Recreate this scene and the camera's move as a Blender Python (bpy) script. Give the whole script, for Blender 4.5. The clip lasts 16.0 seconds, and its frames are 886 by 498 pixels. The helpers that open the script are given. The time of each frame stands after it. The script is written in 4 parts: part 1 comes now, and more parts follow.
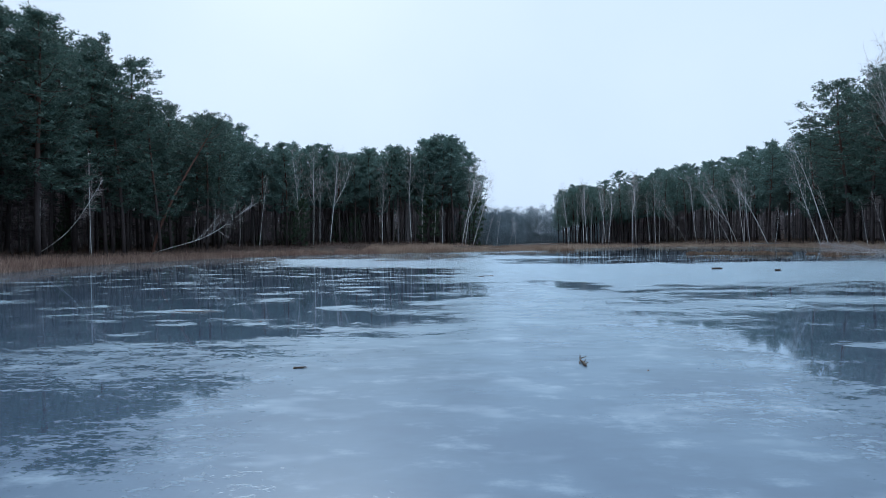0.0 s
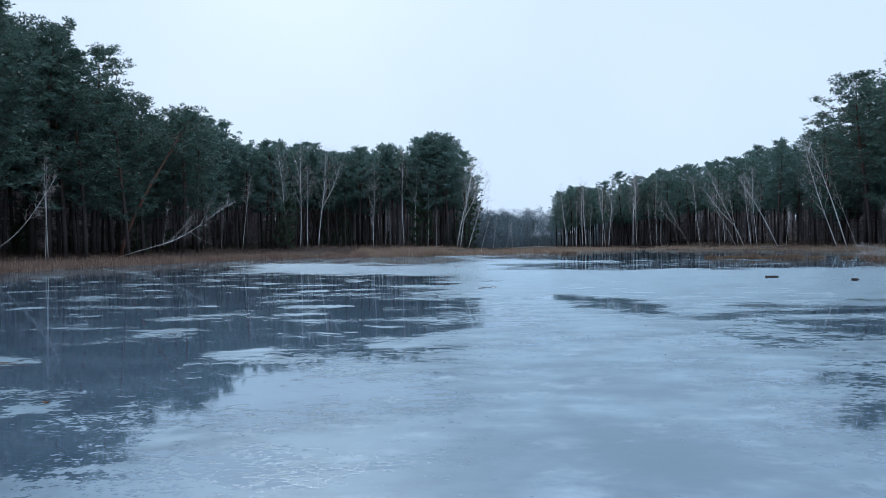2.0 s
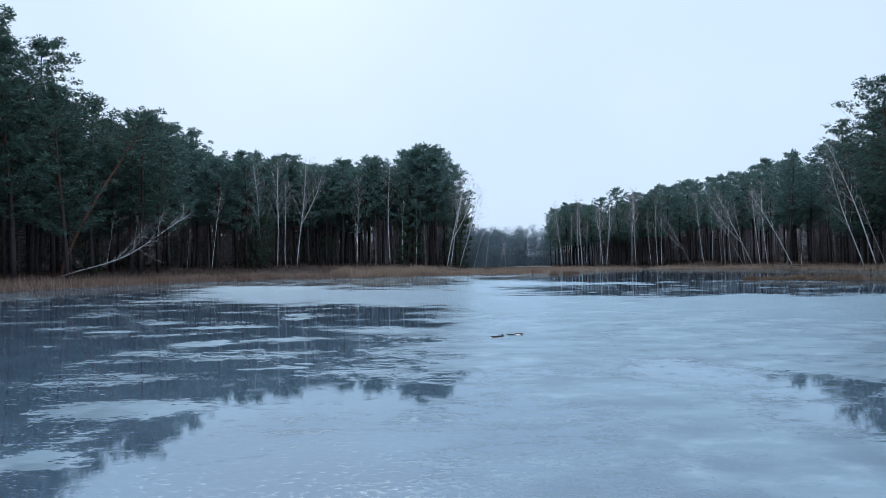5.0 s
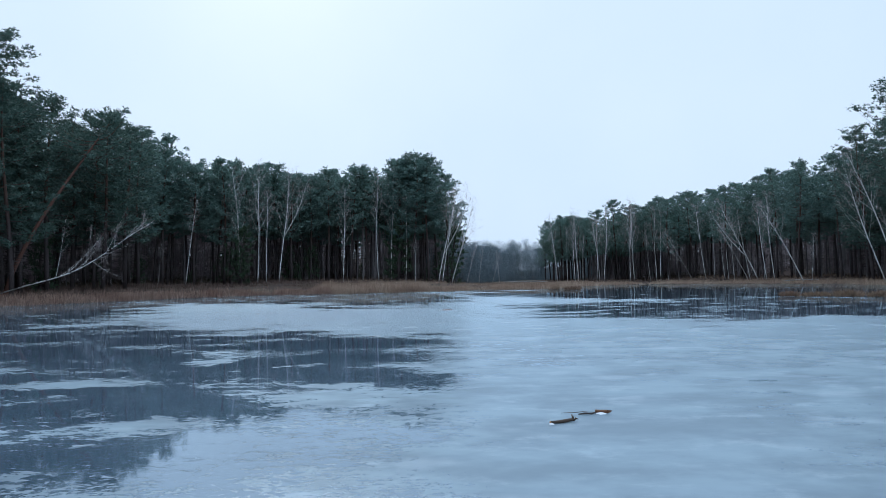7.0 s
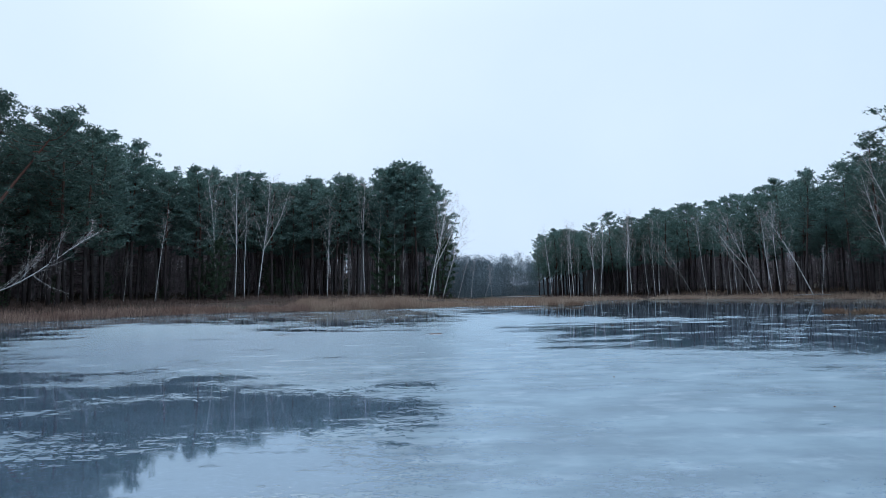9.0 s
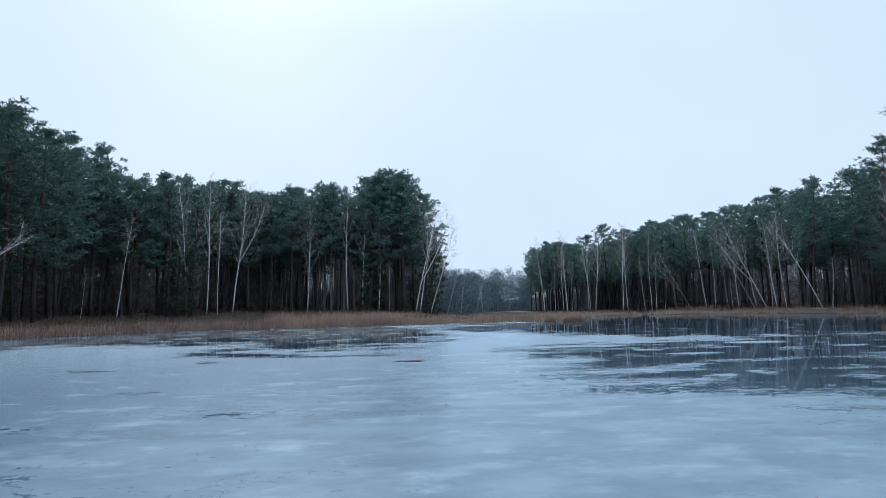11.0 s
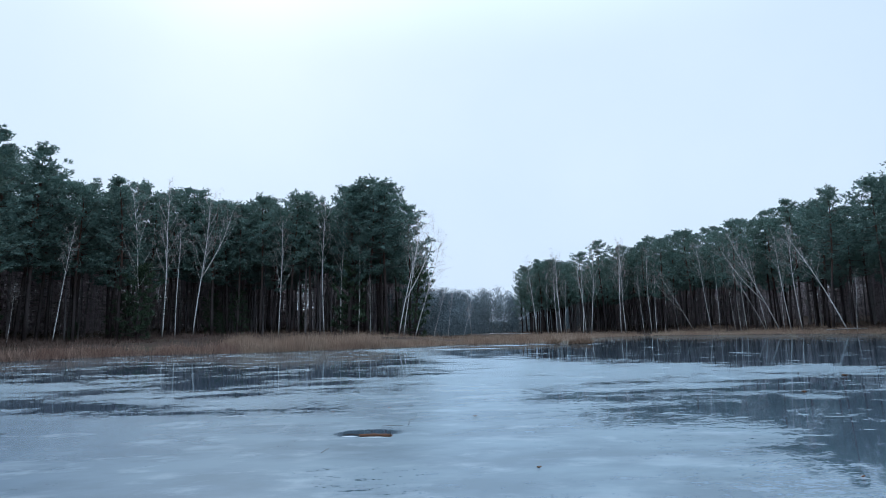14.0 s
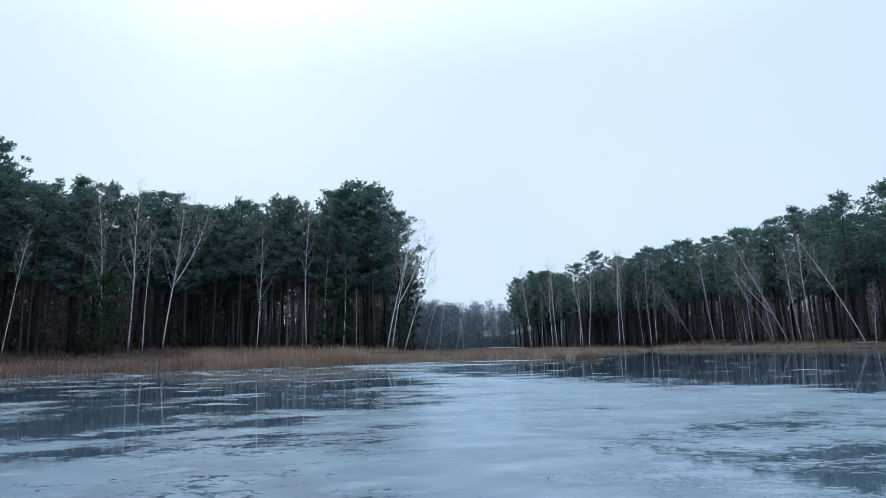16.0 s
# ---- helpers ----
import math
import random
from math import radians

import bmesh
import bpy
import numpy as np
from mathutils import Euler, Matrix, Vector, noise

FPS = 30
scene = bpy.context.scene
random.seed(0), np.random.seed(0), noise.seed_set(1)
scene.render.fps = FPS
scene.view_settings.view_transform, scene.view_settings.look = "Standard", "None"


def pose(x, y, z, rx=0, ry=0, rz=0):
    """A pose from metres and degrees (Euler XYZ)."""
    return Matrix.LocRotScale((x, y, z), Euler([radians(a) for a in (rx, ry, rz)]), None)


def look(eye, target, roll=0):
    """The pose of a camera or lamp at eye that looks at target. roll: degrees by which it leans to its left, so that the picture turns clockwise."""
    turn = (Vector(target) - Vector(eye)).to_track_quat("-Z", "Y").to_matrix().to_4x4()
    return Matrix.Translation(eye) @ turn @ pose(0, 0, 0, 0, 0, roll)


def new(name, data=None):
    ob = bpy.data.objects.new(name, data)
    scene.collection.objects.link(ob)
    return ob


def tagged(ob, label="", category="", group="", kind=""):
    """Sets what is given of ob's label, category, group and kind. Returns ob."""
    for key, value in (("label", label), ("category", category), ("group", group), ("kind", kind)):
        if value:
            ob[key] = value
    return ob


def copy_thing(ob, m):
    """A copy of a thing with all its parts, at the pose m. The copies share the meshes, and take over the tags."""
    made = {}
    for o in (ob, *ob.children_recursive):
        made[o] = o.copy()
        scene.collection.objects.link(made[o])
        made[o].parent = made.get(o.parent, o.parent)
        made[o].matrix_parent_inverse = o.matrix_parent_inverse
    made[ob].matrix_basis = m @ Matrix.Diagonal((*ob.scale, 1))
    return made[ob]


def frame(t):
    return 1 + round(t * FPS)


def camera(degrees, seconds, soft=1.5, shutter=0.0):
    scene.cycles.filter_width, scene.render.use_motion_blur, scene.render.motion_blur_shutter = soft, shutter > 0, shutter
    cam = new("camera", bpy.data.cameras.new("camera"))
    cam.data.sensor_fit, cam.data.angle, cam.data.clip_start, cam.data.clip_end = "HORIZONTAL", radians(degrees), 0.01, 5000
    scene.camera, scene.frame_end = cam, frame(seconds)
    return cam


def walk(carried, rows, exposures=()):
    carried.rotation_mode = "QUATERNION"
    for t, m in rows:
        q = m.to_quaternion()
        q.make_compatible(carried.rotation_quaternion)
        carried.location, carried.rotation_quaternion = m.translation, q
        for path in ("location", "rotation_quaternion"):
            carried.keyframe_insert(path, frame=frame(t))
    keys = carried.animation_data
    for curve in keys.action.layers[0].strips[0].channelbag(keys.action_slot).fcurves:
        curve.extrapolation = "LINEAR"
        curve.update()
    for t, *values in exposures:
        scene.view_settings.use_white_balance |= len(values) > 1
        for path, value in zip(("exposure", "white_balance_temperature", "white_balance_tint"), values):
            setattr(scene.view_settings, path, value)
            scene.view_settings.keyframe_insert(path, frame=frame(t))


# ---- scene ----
cam = camera(74.0, 16.0, 0.8)
PATH = [
    (0, (1.193, -3.06, 1.554), (1.109, -1.062, 1.534), -0.8),
    (0.5, (1.168, -1.542, 1.558), (1.088, 0.457, 1.539), -0.8),
    (1, (1.14, -0.069, 1.559), (1.065, 1.93, 1.54), -0.8),
    (1.5, (1.18, 1.422, 1.525), (1.108, 3.421, 1.51), -0.8),
    (2, (1.161, 2.903, 1.521), (1.094, 4.902, 1.511), -0.8),
    (2.5, (1.138, 4.358, 1.512), (1.076, 6.357, 1.51), -0.8),
    (3, (1.075, 5.824, 1.521), (1.019, 7.824, 1.526), -0.8),
    (3.5, (1.051, 7.3, 1.521), (1.001, 9.3, 1.538), -0.8),
    (4, (1.036, 8.76, 1.513), (0.992, 10.76, 1.542), -0.8),
    (6.5, (0.623, 16.374, 1.422), (0.619, 18.372, 1.518), -0.9),
    (7, (0.607, 17.89, 1.421), (0.611, 19.887, 1.528), -0.9),
    (7.5, (0.627, 19.408, 1.413), (0.638, 21.404, 1.534), -1.0),
    (8, (0.612, 20.922, 1.418), (0.631, 22.917, 1.55), -1.0),
    (8.5, (0.658, 22.373, 1.437), (0.686, 24.367, 1.582), -1.0),
    (9, (0.746, 23.81, 1.448), (0.782, 25.803, 1.606), -1.0),
    (11.5, (1.114, 31.276, 1.357), (1.196, 33.261, 1.58), -1.2),
    (12, (1.12, 32.772, 1.358), (1.211, 34.756, 1.593), -1.2),
    (12.5, (1.129, 34.216, 1.355), (1.228, 36.199, 1.603), -1.2),
    (13, (1.17, 35.694, 1.326), (1.277, 37.674, 1.586), -1.2),
    (13.5, (1.192, 37.155, 1.286), (1.308, 39.133, 1.558), -1.2),
    (14, (1.227, 38.603, 1.237), (1.351, 40.578, 1.521), -1.3),
    (14.5, (1.259, 40.014, 1.214), (1.391, 41.987, 1.51), -1.3),
    (15, (1.27, 41.453, 1.196), (1.41, 43.424, 1.504), -1.2),
    (15.5, (1.322, 42.866, 1.174), (1.471, 44.835, 1.494), -1.2),
    (16, (1.318, 44.31, 1.155), (1.477, 46.276, 1.487), -1.3),
]
walk(cam, [(t, look(eye, target, roll)) for t, eye, target, roll in PATH], [(0, 0.08, 6100, 10), (16, 0.08, 6200, 10)])

# ---- light: overcast winter sky, sun hidden behind cloud ----
world = bpy.data.worlds.new("overcast_sky")
scene.world = world
world.use_nodes = True
wt = world.node_tree
wt.nodes.clear()
SUN_EL, SUN_AZ = 40.0, -16.0
sky = wt.nodes.new("ShaderNodeTexSky")
sky.sky_type = 'NISHITA'
sky.sun_disc = False
sky.sun_elevation = radians(SUN_EL)
sky.sun_rotation = radians(SUN_AZ % 360)
sky.air_density, sky.dust_density, sky.ozone_density = 1.0, 6.0, 1.0
sky_bg = wt.nodes.new("ShaderNodeBackground")
sky_bg.inputs[1].default_value = 0.004
wt.links.new(sky.outputs[0], sky_bg.inputs[0])
cloud_noise = wt.nodes.new("ShaderNodeTexNoise")
cloud_noise.inputs["Scale"].default_value = 2.2
cloud_noise.inputs["Detail"].default_value = 5.0
cloud_ramp = wt.nodes.new("ShaderNodeValToRGB")
cloud_ramp.color_ramp.elements[0].position, cloud_ramp.color_ramp.elements[0].color = 0.3, (0.605, 0.745, 0.925, 1)
cloud_ramp.color_ramp.elements[1].position, cloud_ramp.color_ramp.elements[1].color = 0.7, (0.665, 0.795, 0.95, 1)
wt.links.new(cloud_noise.outputs[0], cloud_ramp.inputs[0])
cloud_bg = wt.nodes.new("ShaderNodeBackground")
wt.links.new(cloud_ramp.outputs[0], cloud_bg.inputs[0])
# an overcast sky is two to three times as bright overhead as low down
sky_way = wt.nodes.new("ShaderNodeTexCoord")
sky_up = wt.nodes.new("ShaderNodeSeparateXYZ")
wt.links.new(sky_way.outputs["Generated"], sky_up.inputs[0])
overhead = wt.nodes.new("ShaderNodeMapRange")
overhead.interpolation_type = 'SMOOTHSTEP'
for slot, value in zip(overhead.inputs[1:], (0.42, 1.0, 1.0, 3.4)):
    slot.default_value = value
wt.links.new(sky_up.outputs[2], overhead.inputs[0])
wt.links.new(overhead.outputs[0], cloud_bg.inputs[1])
both = wt.nodes.new("ShaderNodeAddShader")
wt.links.new(sky_bg.outputs[0], both.inputs[0])
wt.links.new(cloud_bg.outputs[0], both.inputs[1])
wout = wt.nodes.new("ShaderNodeOutputWorld")
wt.links.new(both.outputs[0], wout.inputs[0])

sun_data = bpy.data.lights.new("sun", 'SUN')
sun_data.energy, sun_data.angle, sun_data.color = 0.5, radians(25), (1.0, 0.96, 0.9)
sun = new("sun", sun_data)
sun.matrix_world = look((0, 0, 60), (-60 * math.sin(radians(SUN_AZ)) / math.tan(radians(SUN_EL)), -60 * math.cos(radians(SUN_AZ)) / math.tan(radians(SUN_EL)), 0))


# ---- materials ----
class Nodes:
    """A short way to write a node material."""

    def __init__(self, name):
        self.mat = bpy.data.materials.new(name)
        self.mat.use_nodes = True
        self.tree = self.mat.node_tree
        self.bsdf = self.tree.nodes["Principled BSDF"]

    def add(self, kind, **values):
        node = self.tree.nodes.new(kind)
        for key, value in values.items():
            self.put(node.inputs[key.replace("_", " ")], value)
        return node

    def put(self, socket, value):
        if isinstance(value, bpy.types.NodeSocket):
            self.tree.links.new(value, socket)
        else:
            socket.default_value = value

    def math(self, op, a, b=0.0, clamp=False):
        node = self.tree.nodes.new("ShaderNodeMath")
        node.operation, node.use_clamp = op, clamp
        self.put(node.inputs[0], a)
        self.put(node.inputs[1], b)
        return node.outputs[0]

    def noise(self, vector, scale, detail=4.0, rough=0.55):
        node = self.add("ShaderNodeTexNoise", Scale=scale, Detail=detail, Roughness=rough)
        self.put(node.inputs["Vector"], vector)
        return node.outputs[0]

    def scaled(self, vector, size, shift=(0, 0, 0)):
        node = self.tree.nodes.new("ShaderNodeMapping")
        self.put(node.inputs["Vector"], vector)
        node.inputs["Scale"].default_value, node.inputs["Location"].default_value = size, shift
        return node.outputs[0]

    def smooth(self, value, low, high, to_low=0.0, to_high=1.0):
        node = self.tree.nodes.new("ShaderNodeMapRange")
        node.interpolation_type = 'SMOOTHSTEP'
        for slot, v in zip(node.inputs, (value, low, high, to_low, to_high)):
            self.put(slot, v)
        return node.outputs[0]

    def mix(self, factor, a, b):
        node = self.tree.nodes.new("ShaderNodeMix")
        node.data_type = 'RGBA'
        self.put(node.inputs[0], factor)
        self.put(node.inputs[6], (*a, 1) if isinstance(a, tuple) else a)
        self.put(node.inputs[7], (*b, 1) if isinstance(b, tuple) else b)
        return node.outputs[2]

    def place(self):
        return self.tree.nodes.new("ShaderNodeNewGeometry").outputs["Position"]

    def local(self):
        return self.tree.nodes.new("ShaderNodeTexCoord").outputs["Object"]

    def island(self):
        return self.tree.nodes.new("ShaderNodeNewGeometry").outputs["Random Per Island"]

    def chance(self):
        return self.tree.nodes.new("ShaderNodeObjectInfo").outputs["Random"]

    def bump(self, height, strength, distance=0.02):
        node = self.add("ShaderNodeBump", Strength=strength, Distance=distance, Height=height)
        self.put(self.bsdf.inputs["Normal"], node.outputs[0])

    def finish(self, colour, rough=0.8, spec=0.3):
        self.put(self.bsdf.inputs["Base Color"], (*colour, 1) if isinstance(colour, tuple) else colour)
        self.put(self.bsdf.inputs["Roughness"], rough)
        self.put(self.bsdf.inputs["Specular IOR Level"], spec)
        return self.mat


def needle_material(name, dark, light, yellow):
    n = Nodes(name)
    tone = n.mix(n.island(), dark, light)
    old = n.smooth(n.noise(n.local(), 0.5), 0.55, 0.8)
    tone = n.mix(n.math('MULTIPLY', old, 0.5), tone, yellow)
    tone = n.mix(n.math('MULTIPLY', n.chance(), 0.45), tone, dark)
    mat = n.finish(tone, 0.6, 0.25)
    thin = n.add("ShaderNodeBsdfTranslucent", Color=tone)
    both_ways = n.tree.nodes.new("ShaderNodeMixShader")
    both_ways.inputs[0].default_value = 0.3
    n.put(both_ways.inputs[1], n.bsdf.outputs[0])
    n.put(both_ways.inputs[2], thin.outputs[0])
    n.put(n.tree.nodes["Material Output"].inputs["Surface"], both_ways.outputs[0])
    return mat


def hazed_wood_material():
    """Bare far trees, mist painted grey-blue into their colour: each crown has a tone of its own."""
    n = Nodes("far_hazed_wood")
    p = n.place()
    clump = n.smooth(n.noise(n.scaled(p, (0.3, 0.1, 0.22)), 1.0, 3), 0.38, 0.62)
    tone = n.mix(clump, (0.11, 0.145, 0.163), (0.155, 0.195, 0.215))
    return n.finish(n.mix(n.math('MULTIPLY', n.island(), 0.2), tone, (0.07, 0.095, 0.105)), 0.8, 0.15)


def pine_bark():
    n = Nodes("pine_bark")
    p = n.local()
    plates = n.noise(n.scaled(p, (6, 6, 1.6)), 2.0, 5)
    low = n.mix(plates, (0.026, 0.021, 0.021), (0.07, 0.057, 0.056))
    high = n.mix(plates, (0.05, 0.03, 0.024), (0.105, 0.062, 0.047))
    z = n.tree.nodes.new("ShaderNodeSeparateXYZ")
    n.put(z.inputs[0], p)
    rise = n.smooth(n.math('ADD', z.outputs[2], n.math('MULTIPLY', plates, 3.0)), 7.0, 14.0)
    n.bump(plates, 0.8, 0.03)
    return n.finish(n.mix(rise, low, high), 0.9, 0.15)


def birch_bark():
    n = Nodes("birch_bark")
    p = n.local()
    bands = n.noise(n.scaled(p, (2.0, 2.0, 7.0)), 1.6, 4)
    fine = n.noise(n.scaled(p, (8, 8, 2)), 3.0, 4)
    white = n.mix(fine, (0.46, 0.45, 0.445), (0.76, 0.75, 0.735))
    marks = n.smooth(bands, 0.53, 0.61)
    z = n.tree.nodes.new("ShaderNodeSeparateXYZ")
    n.put(z.inputs[0], p)
    foot = n.smooth(n.math('ADD', z.outputs[2], n.math('MULTIPLY', fine, 2.0)), 1.0, 3.0, 0.75, 0.0)
    n.bump(fine, 0.3, 0.01)
    return n.finish(n.mix(n.math('MAXIMUM', marks, foot), white, (0.045, 0.04, 0.038)), 0.75, 0.25)


def twig_material(name, a, b):
    n = Nodes(name)
    return n.finish(n.mix(n.island(), a, b), 0.85, 0.15)


def reed_material(name, a, b, c):
    n = Nodes(name)
    tone = n.mix(n.island(), a, b)
    patch = n.smooth(n.noise(n.place(), 0.35), 0.4, 0.65)
    return n.finish(n.mix(n.math('MULTIPLY', patch, 0.6), tone, c), 0.85, 0.15)


def forest_floor():
    n = Nodes("forest_floor")
    p = n.place()
    litter = n.noise(p, 2.5, 6, 0.65)
    patch = n.noise(p, 0.18, 4)
    tone = n.mix(litter, (0.018, 0.013, 0.012), (0.065, 0.044, 0.035))
    tone = n.mix(n.smooth(patch, 0.5, 0.65, 0, 0.5), tone, (0.04, 0.042, 0.022))
    n.bump(litter, 0.9, 0.08)
    return n.finish(tone, 0.95, 0.1)


def wood_material(name, dark, light):
    n = Nodes(name)
    p = n.local()
    grain = n.noise(n.scaled(p, (3, 30, 30)), 2.0, 5)
    n.bump(grain, 0.6, 0.004)
    return n.finish(n.mix(grain, dark, light), 0.8, 0.3)


def pond_ice():
    """Wet clear ice that mirrors the trees, under drifts of pale snow ice."""
    n = Nodes("pond_ice")
    p = n.place()
    wet = n.tree.nodes.new("ShaderNodeAttribute")
    wet.attribute_name = "clearness"
    drift = n.noise(n.scaled(p, (0.34, 0.62, 1)), 1.0, 6, 0.60)
    blobs = n.noise(n.scaled(p, (0.50, 0.95, 1), (3, 7, 0)), 1.0, 2, 0.4)
    grain = n.noise(n.scaled(p, (15, 24, 1)), 1.0, 4, 0.68)
    flake = n.noise(n.scaled(p, (3.5, 7, 1), (2, 3, 0)), 1.0, 4, 0.65)
    level = n.math('MULTIPLY', wet.outputs["Fac"], -0.40)
    level = n.math('ADD', level, n.math('MULTIPLY', n.math('SUBTRACT', drift, 0.5), 2.1))
    level = n.math('ADD', level, n.math('MULTIPLY', n.math('SUBTRACT', flake, 0.5), 1.15))
    level = n.math('ADD', level, n.math('MULTIPLY', n.math('SUBTRACT', grain, 0.5), 1.15))
    pale = n.smooth(level, -0.06, 0.06)
    fleck = n.noise(n.scaled(p, (2.2, 3.4, 1), (11, 5, 0)), 1.0, 5, 0.72)
    pale = n.math('MAXIMUM', pale, n.smooth(fleck, 0.56, 0.70, 0.0, 0.45))
    pale = n.math('MAXIMUM', pale, n.smooth(n.math('ADD', blobs, n.math('MULTIPLY', n.math('SUBTRACT', flake, 0.5), 0.35)), 0.66, 0.70))
    crust = n.tree.nodes.new("ShaderNodeAttribute")
    crust.attribute_name = "crust"
    edge = n.math('ADD', crust.outputs["Fac"], n.math('MULTIPLY', n.math('SUBTRACT', grain, 0.5), 0.5))
    edge = n.math('ADD', edge, n.math('MULTIPLY', n.math('SUBTRACT', flake, 0.5), 1.1))
    edge = n.math('ADD', edge, n.math('MULTIPLY', n.math('SUBTRACT', drift, 0.5), 0.8))
    pale = n.math('MAXIMUM', pale, n.smooth(edge, 0.42, 0.58))
    melt = n.tree.nodes.new("ShaderNodeAttribute")
    melt.attribute_name = "melt"
    gone = n.math('ADD', melt.outputs["Fac"], n.math('MULTIPLY', n.math('SUBTRACT', grain, 0.5), 1.1))
    pale = n.math('MULTIPLY', pale, n.smooth(gone, 0.4, 0.6, 1.0, 0.0))
    cloudy = n.noise(n.scaled(p, (0.5, 0.8, 1)), 1.3, 5, 0.6)
    frost = n.smooth(n.noise(n.scaled(p, (1.3, 2.2, 1)), 1.0, 6, 0.65), 0.52, 0.72)
    white = n.mix(n.smooth(cloudy, 0.35, 0.65), ICE_PALE_A, ICE_PALE_B)
    # pale ice is mixed towards a darker blue-grey in some spots
    thin = n.tree.nodes.new("ShaderNodeAttribute")
    thin.attribute_name = "darkening"
    white = n.mix(n.math('MULTIPLY', thin.outputs["Fac"], 0.75), white, (0.045, 0.065, 0.10))
    bloom = n.smooth(n.noise(n.scaled(p, (0.9, 1.5, 1), (4, 9, 0)), 1.0, 3, 0.5), 0.55, 0.72)
    white = n.mix(n.math('MULTIPLY', frost, 0.40), white, (0.24, 0.29, 0.325))
    white = n.mix(n.math('MULTIPLY', bloom, 0.28), white, (0.27, 0.32, 0.355))
    dark = n.mix(n.smooth(cloudy, 0.35, 0.7), (0.040, 0.060, 0.084), (0.064, 0.090, 0.119))
    speck = n.smooth(grain, 0.52, 0.66, 0.0, 0.55)
    dark = n.mix(speck, dark, (0.22, 0.26, 0.31))
    rough = n.smooth(pale, 0, 1, 0.024, 0.27)
    ripple = n.noise(n.scaled(p, (2.0, 3.0, 1)), 1.0, 3)
    height = n.math('MULTIPLY', pale, n.math('ADD', n.math('MULTIPLY', grain, 0.5), 0.6))
    height = n.math('ADD', height, n.math('MULTIPLY', n.math('ADD', ripple, grain), 0.10))
    n.bump(height, 0.10, 0.012)
    mat = n.finish(n.mix(pale, dark, white), 0.9, 0.0)
    gloss = n.tree.nodes.new("ShaderNodeBsdfAnisotropic")
    gloss.inputs["Color"].default_value = (0.78, 0.915, 1.0, 1)
    n.put(gloss.inputs["Roughness"], rough)
    n.put(gloss.inputs["Normal"], n.bsdf.inputs["Normal"].links[0].from_socket)
    edge_on = n.add("ShaderNodeFresnel", IOR=2.5)
    sheen = n.tree.nodes.new("ShaderNodeMixShader")
    n.put(sheen.inputs[0], n.math('MULTIPLY', n.math('ADD', edge_on.outputs[0], n.smooth(pale, 0, 1, 0.06, 0.0)), n.smooth(pale, 0, 1, 1.0, 0.58)))
    n.put(sheen.inputs[1], n.bsdf.outputs[0])
    n.put(sheen.inputs[2], gloss.outputs[0])
    n.put(n.tree.nodes["Material Output"].inputs["Surface"], sheen.outputs[0])
    return mat


ICE_PALE_A, ICE_PALE_B = (0.084, 0.112, 0.132), (0.136, 0.180, 0.205)
M_NEEDLE = needle_material("pine_needles", (0.042, 0.078, 0.065), (0.11, 0.17, 0.137), (0.11, 0.14, 0.07))
# far pines: mist haze put into the needle colour, paler and bluer
M_NEEDLE_HAZED = needle_material("hazed_pine_needles", (0.075, 0.135, 0.12), (0.165, 0.25, 0.215), (0.16, 0.21, 0.13))
M_SPRUCE = needle_material("young_pine_needles", (0.032, 0.058, 0.036), (0.08, 0.118, 0.066), (0.105, 0.12, 0.045))
M_PINE = pine_bark()
M_PINE_RED = twig_material("red_pine_bark", (0.06, 0.030, 0.024), (0.125, 0.062, 0.046))
M_BIRCH = birch_bark()
M_TWIG = twig_material("birch_twigs", (0.20, 0.155, 0.145), (0.46, 0.42, 0.40))
M_DEAD = twig_material("dead_branches", (0.05, 0.04, 0.035), (0.13, 0.10, 0.085))
M_DEAD_PINE = twig_material("dead_pine_limbs", (0.024, 0.019, 0.019), (0.065, 0.052, 0.05))
M_REED = reed_material("dry_reeds", (0.13, 0.088, 0.065), (0.44, 0.33, 0.245), (0.20, 0.125, 0.09))
M_REED_RED = reed_material("rusty_shore_grass", (0.07, 0.045, 0.036), (0.38, 0.26, 0.20), (0.14, 0.078, 0.058))
M_SEDGE = reed_material("dry_sedge", (0.10, 0.065, 0.045), (0.27, 0.185, 0.125), (0.15, 0.085, 0.06))
M_BRUSH = twig_material("bare_brush", (0.045, 0.031, 0.027), (0.14, 0.097, 0.078))
M_FAR_HAZED = hazed_wood_material()
M_FLOOR = forest_floor()
M_ICE = pond_ice()
# thicket and deep stems coloured paler, in place of mist between the trunks
M_BARE_HAZED = twig_material("bare_thicket", (0.20, 0.172, 0.175), (0.36, 0.31, 0.315))
M_STEM_HAZED = twig_material("hazed_pine_stems", (0.10, 0.09, 0.092), (0.21, 0.19, 0.19))
M_SOAKED = wood_material("soaked_wood", (0.010, 0.009, 0.009), (0.045, 0.035, 0.03))
M_WOOD = wood_material("wet_wood", (0.016, 0.012, 0.010), (0.07, 0.045, 0.03))
M_CUT = wood_material("cut_wood", (0.22, 0.11, 0.05), (0.45, 0.25, 0.12))
M_BARK_RED = wood_material("wet_red_bark", (0.03, 0.014, 0.009), (0.17, 0.075, 0.035))
M_SNOW = wood_material("old_snow", (0.34, 0.37, 0.40), (0.50, 0.53, 0.56))
M_LEAF = twig_material("dead_leaf", (0.05, 0.028, 0.018), (0.13, 0.06, 0.03))

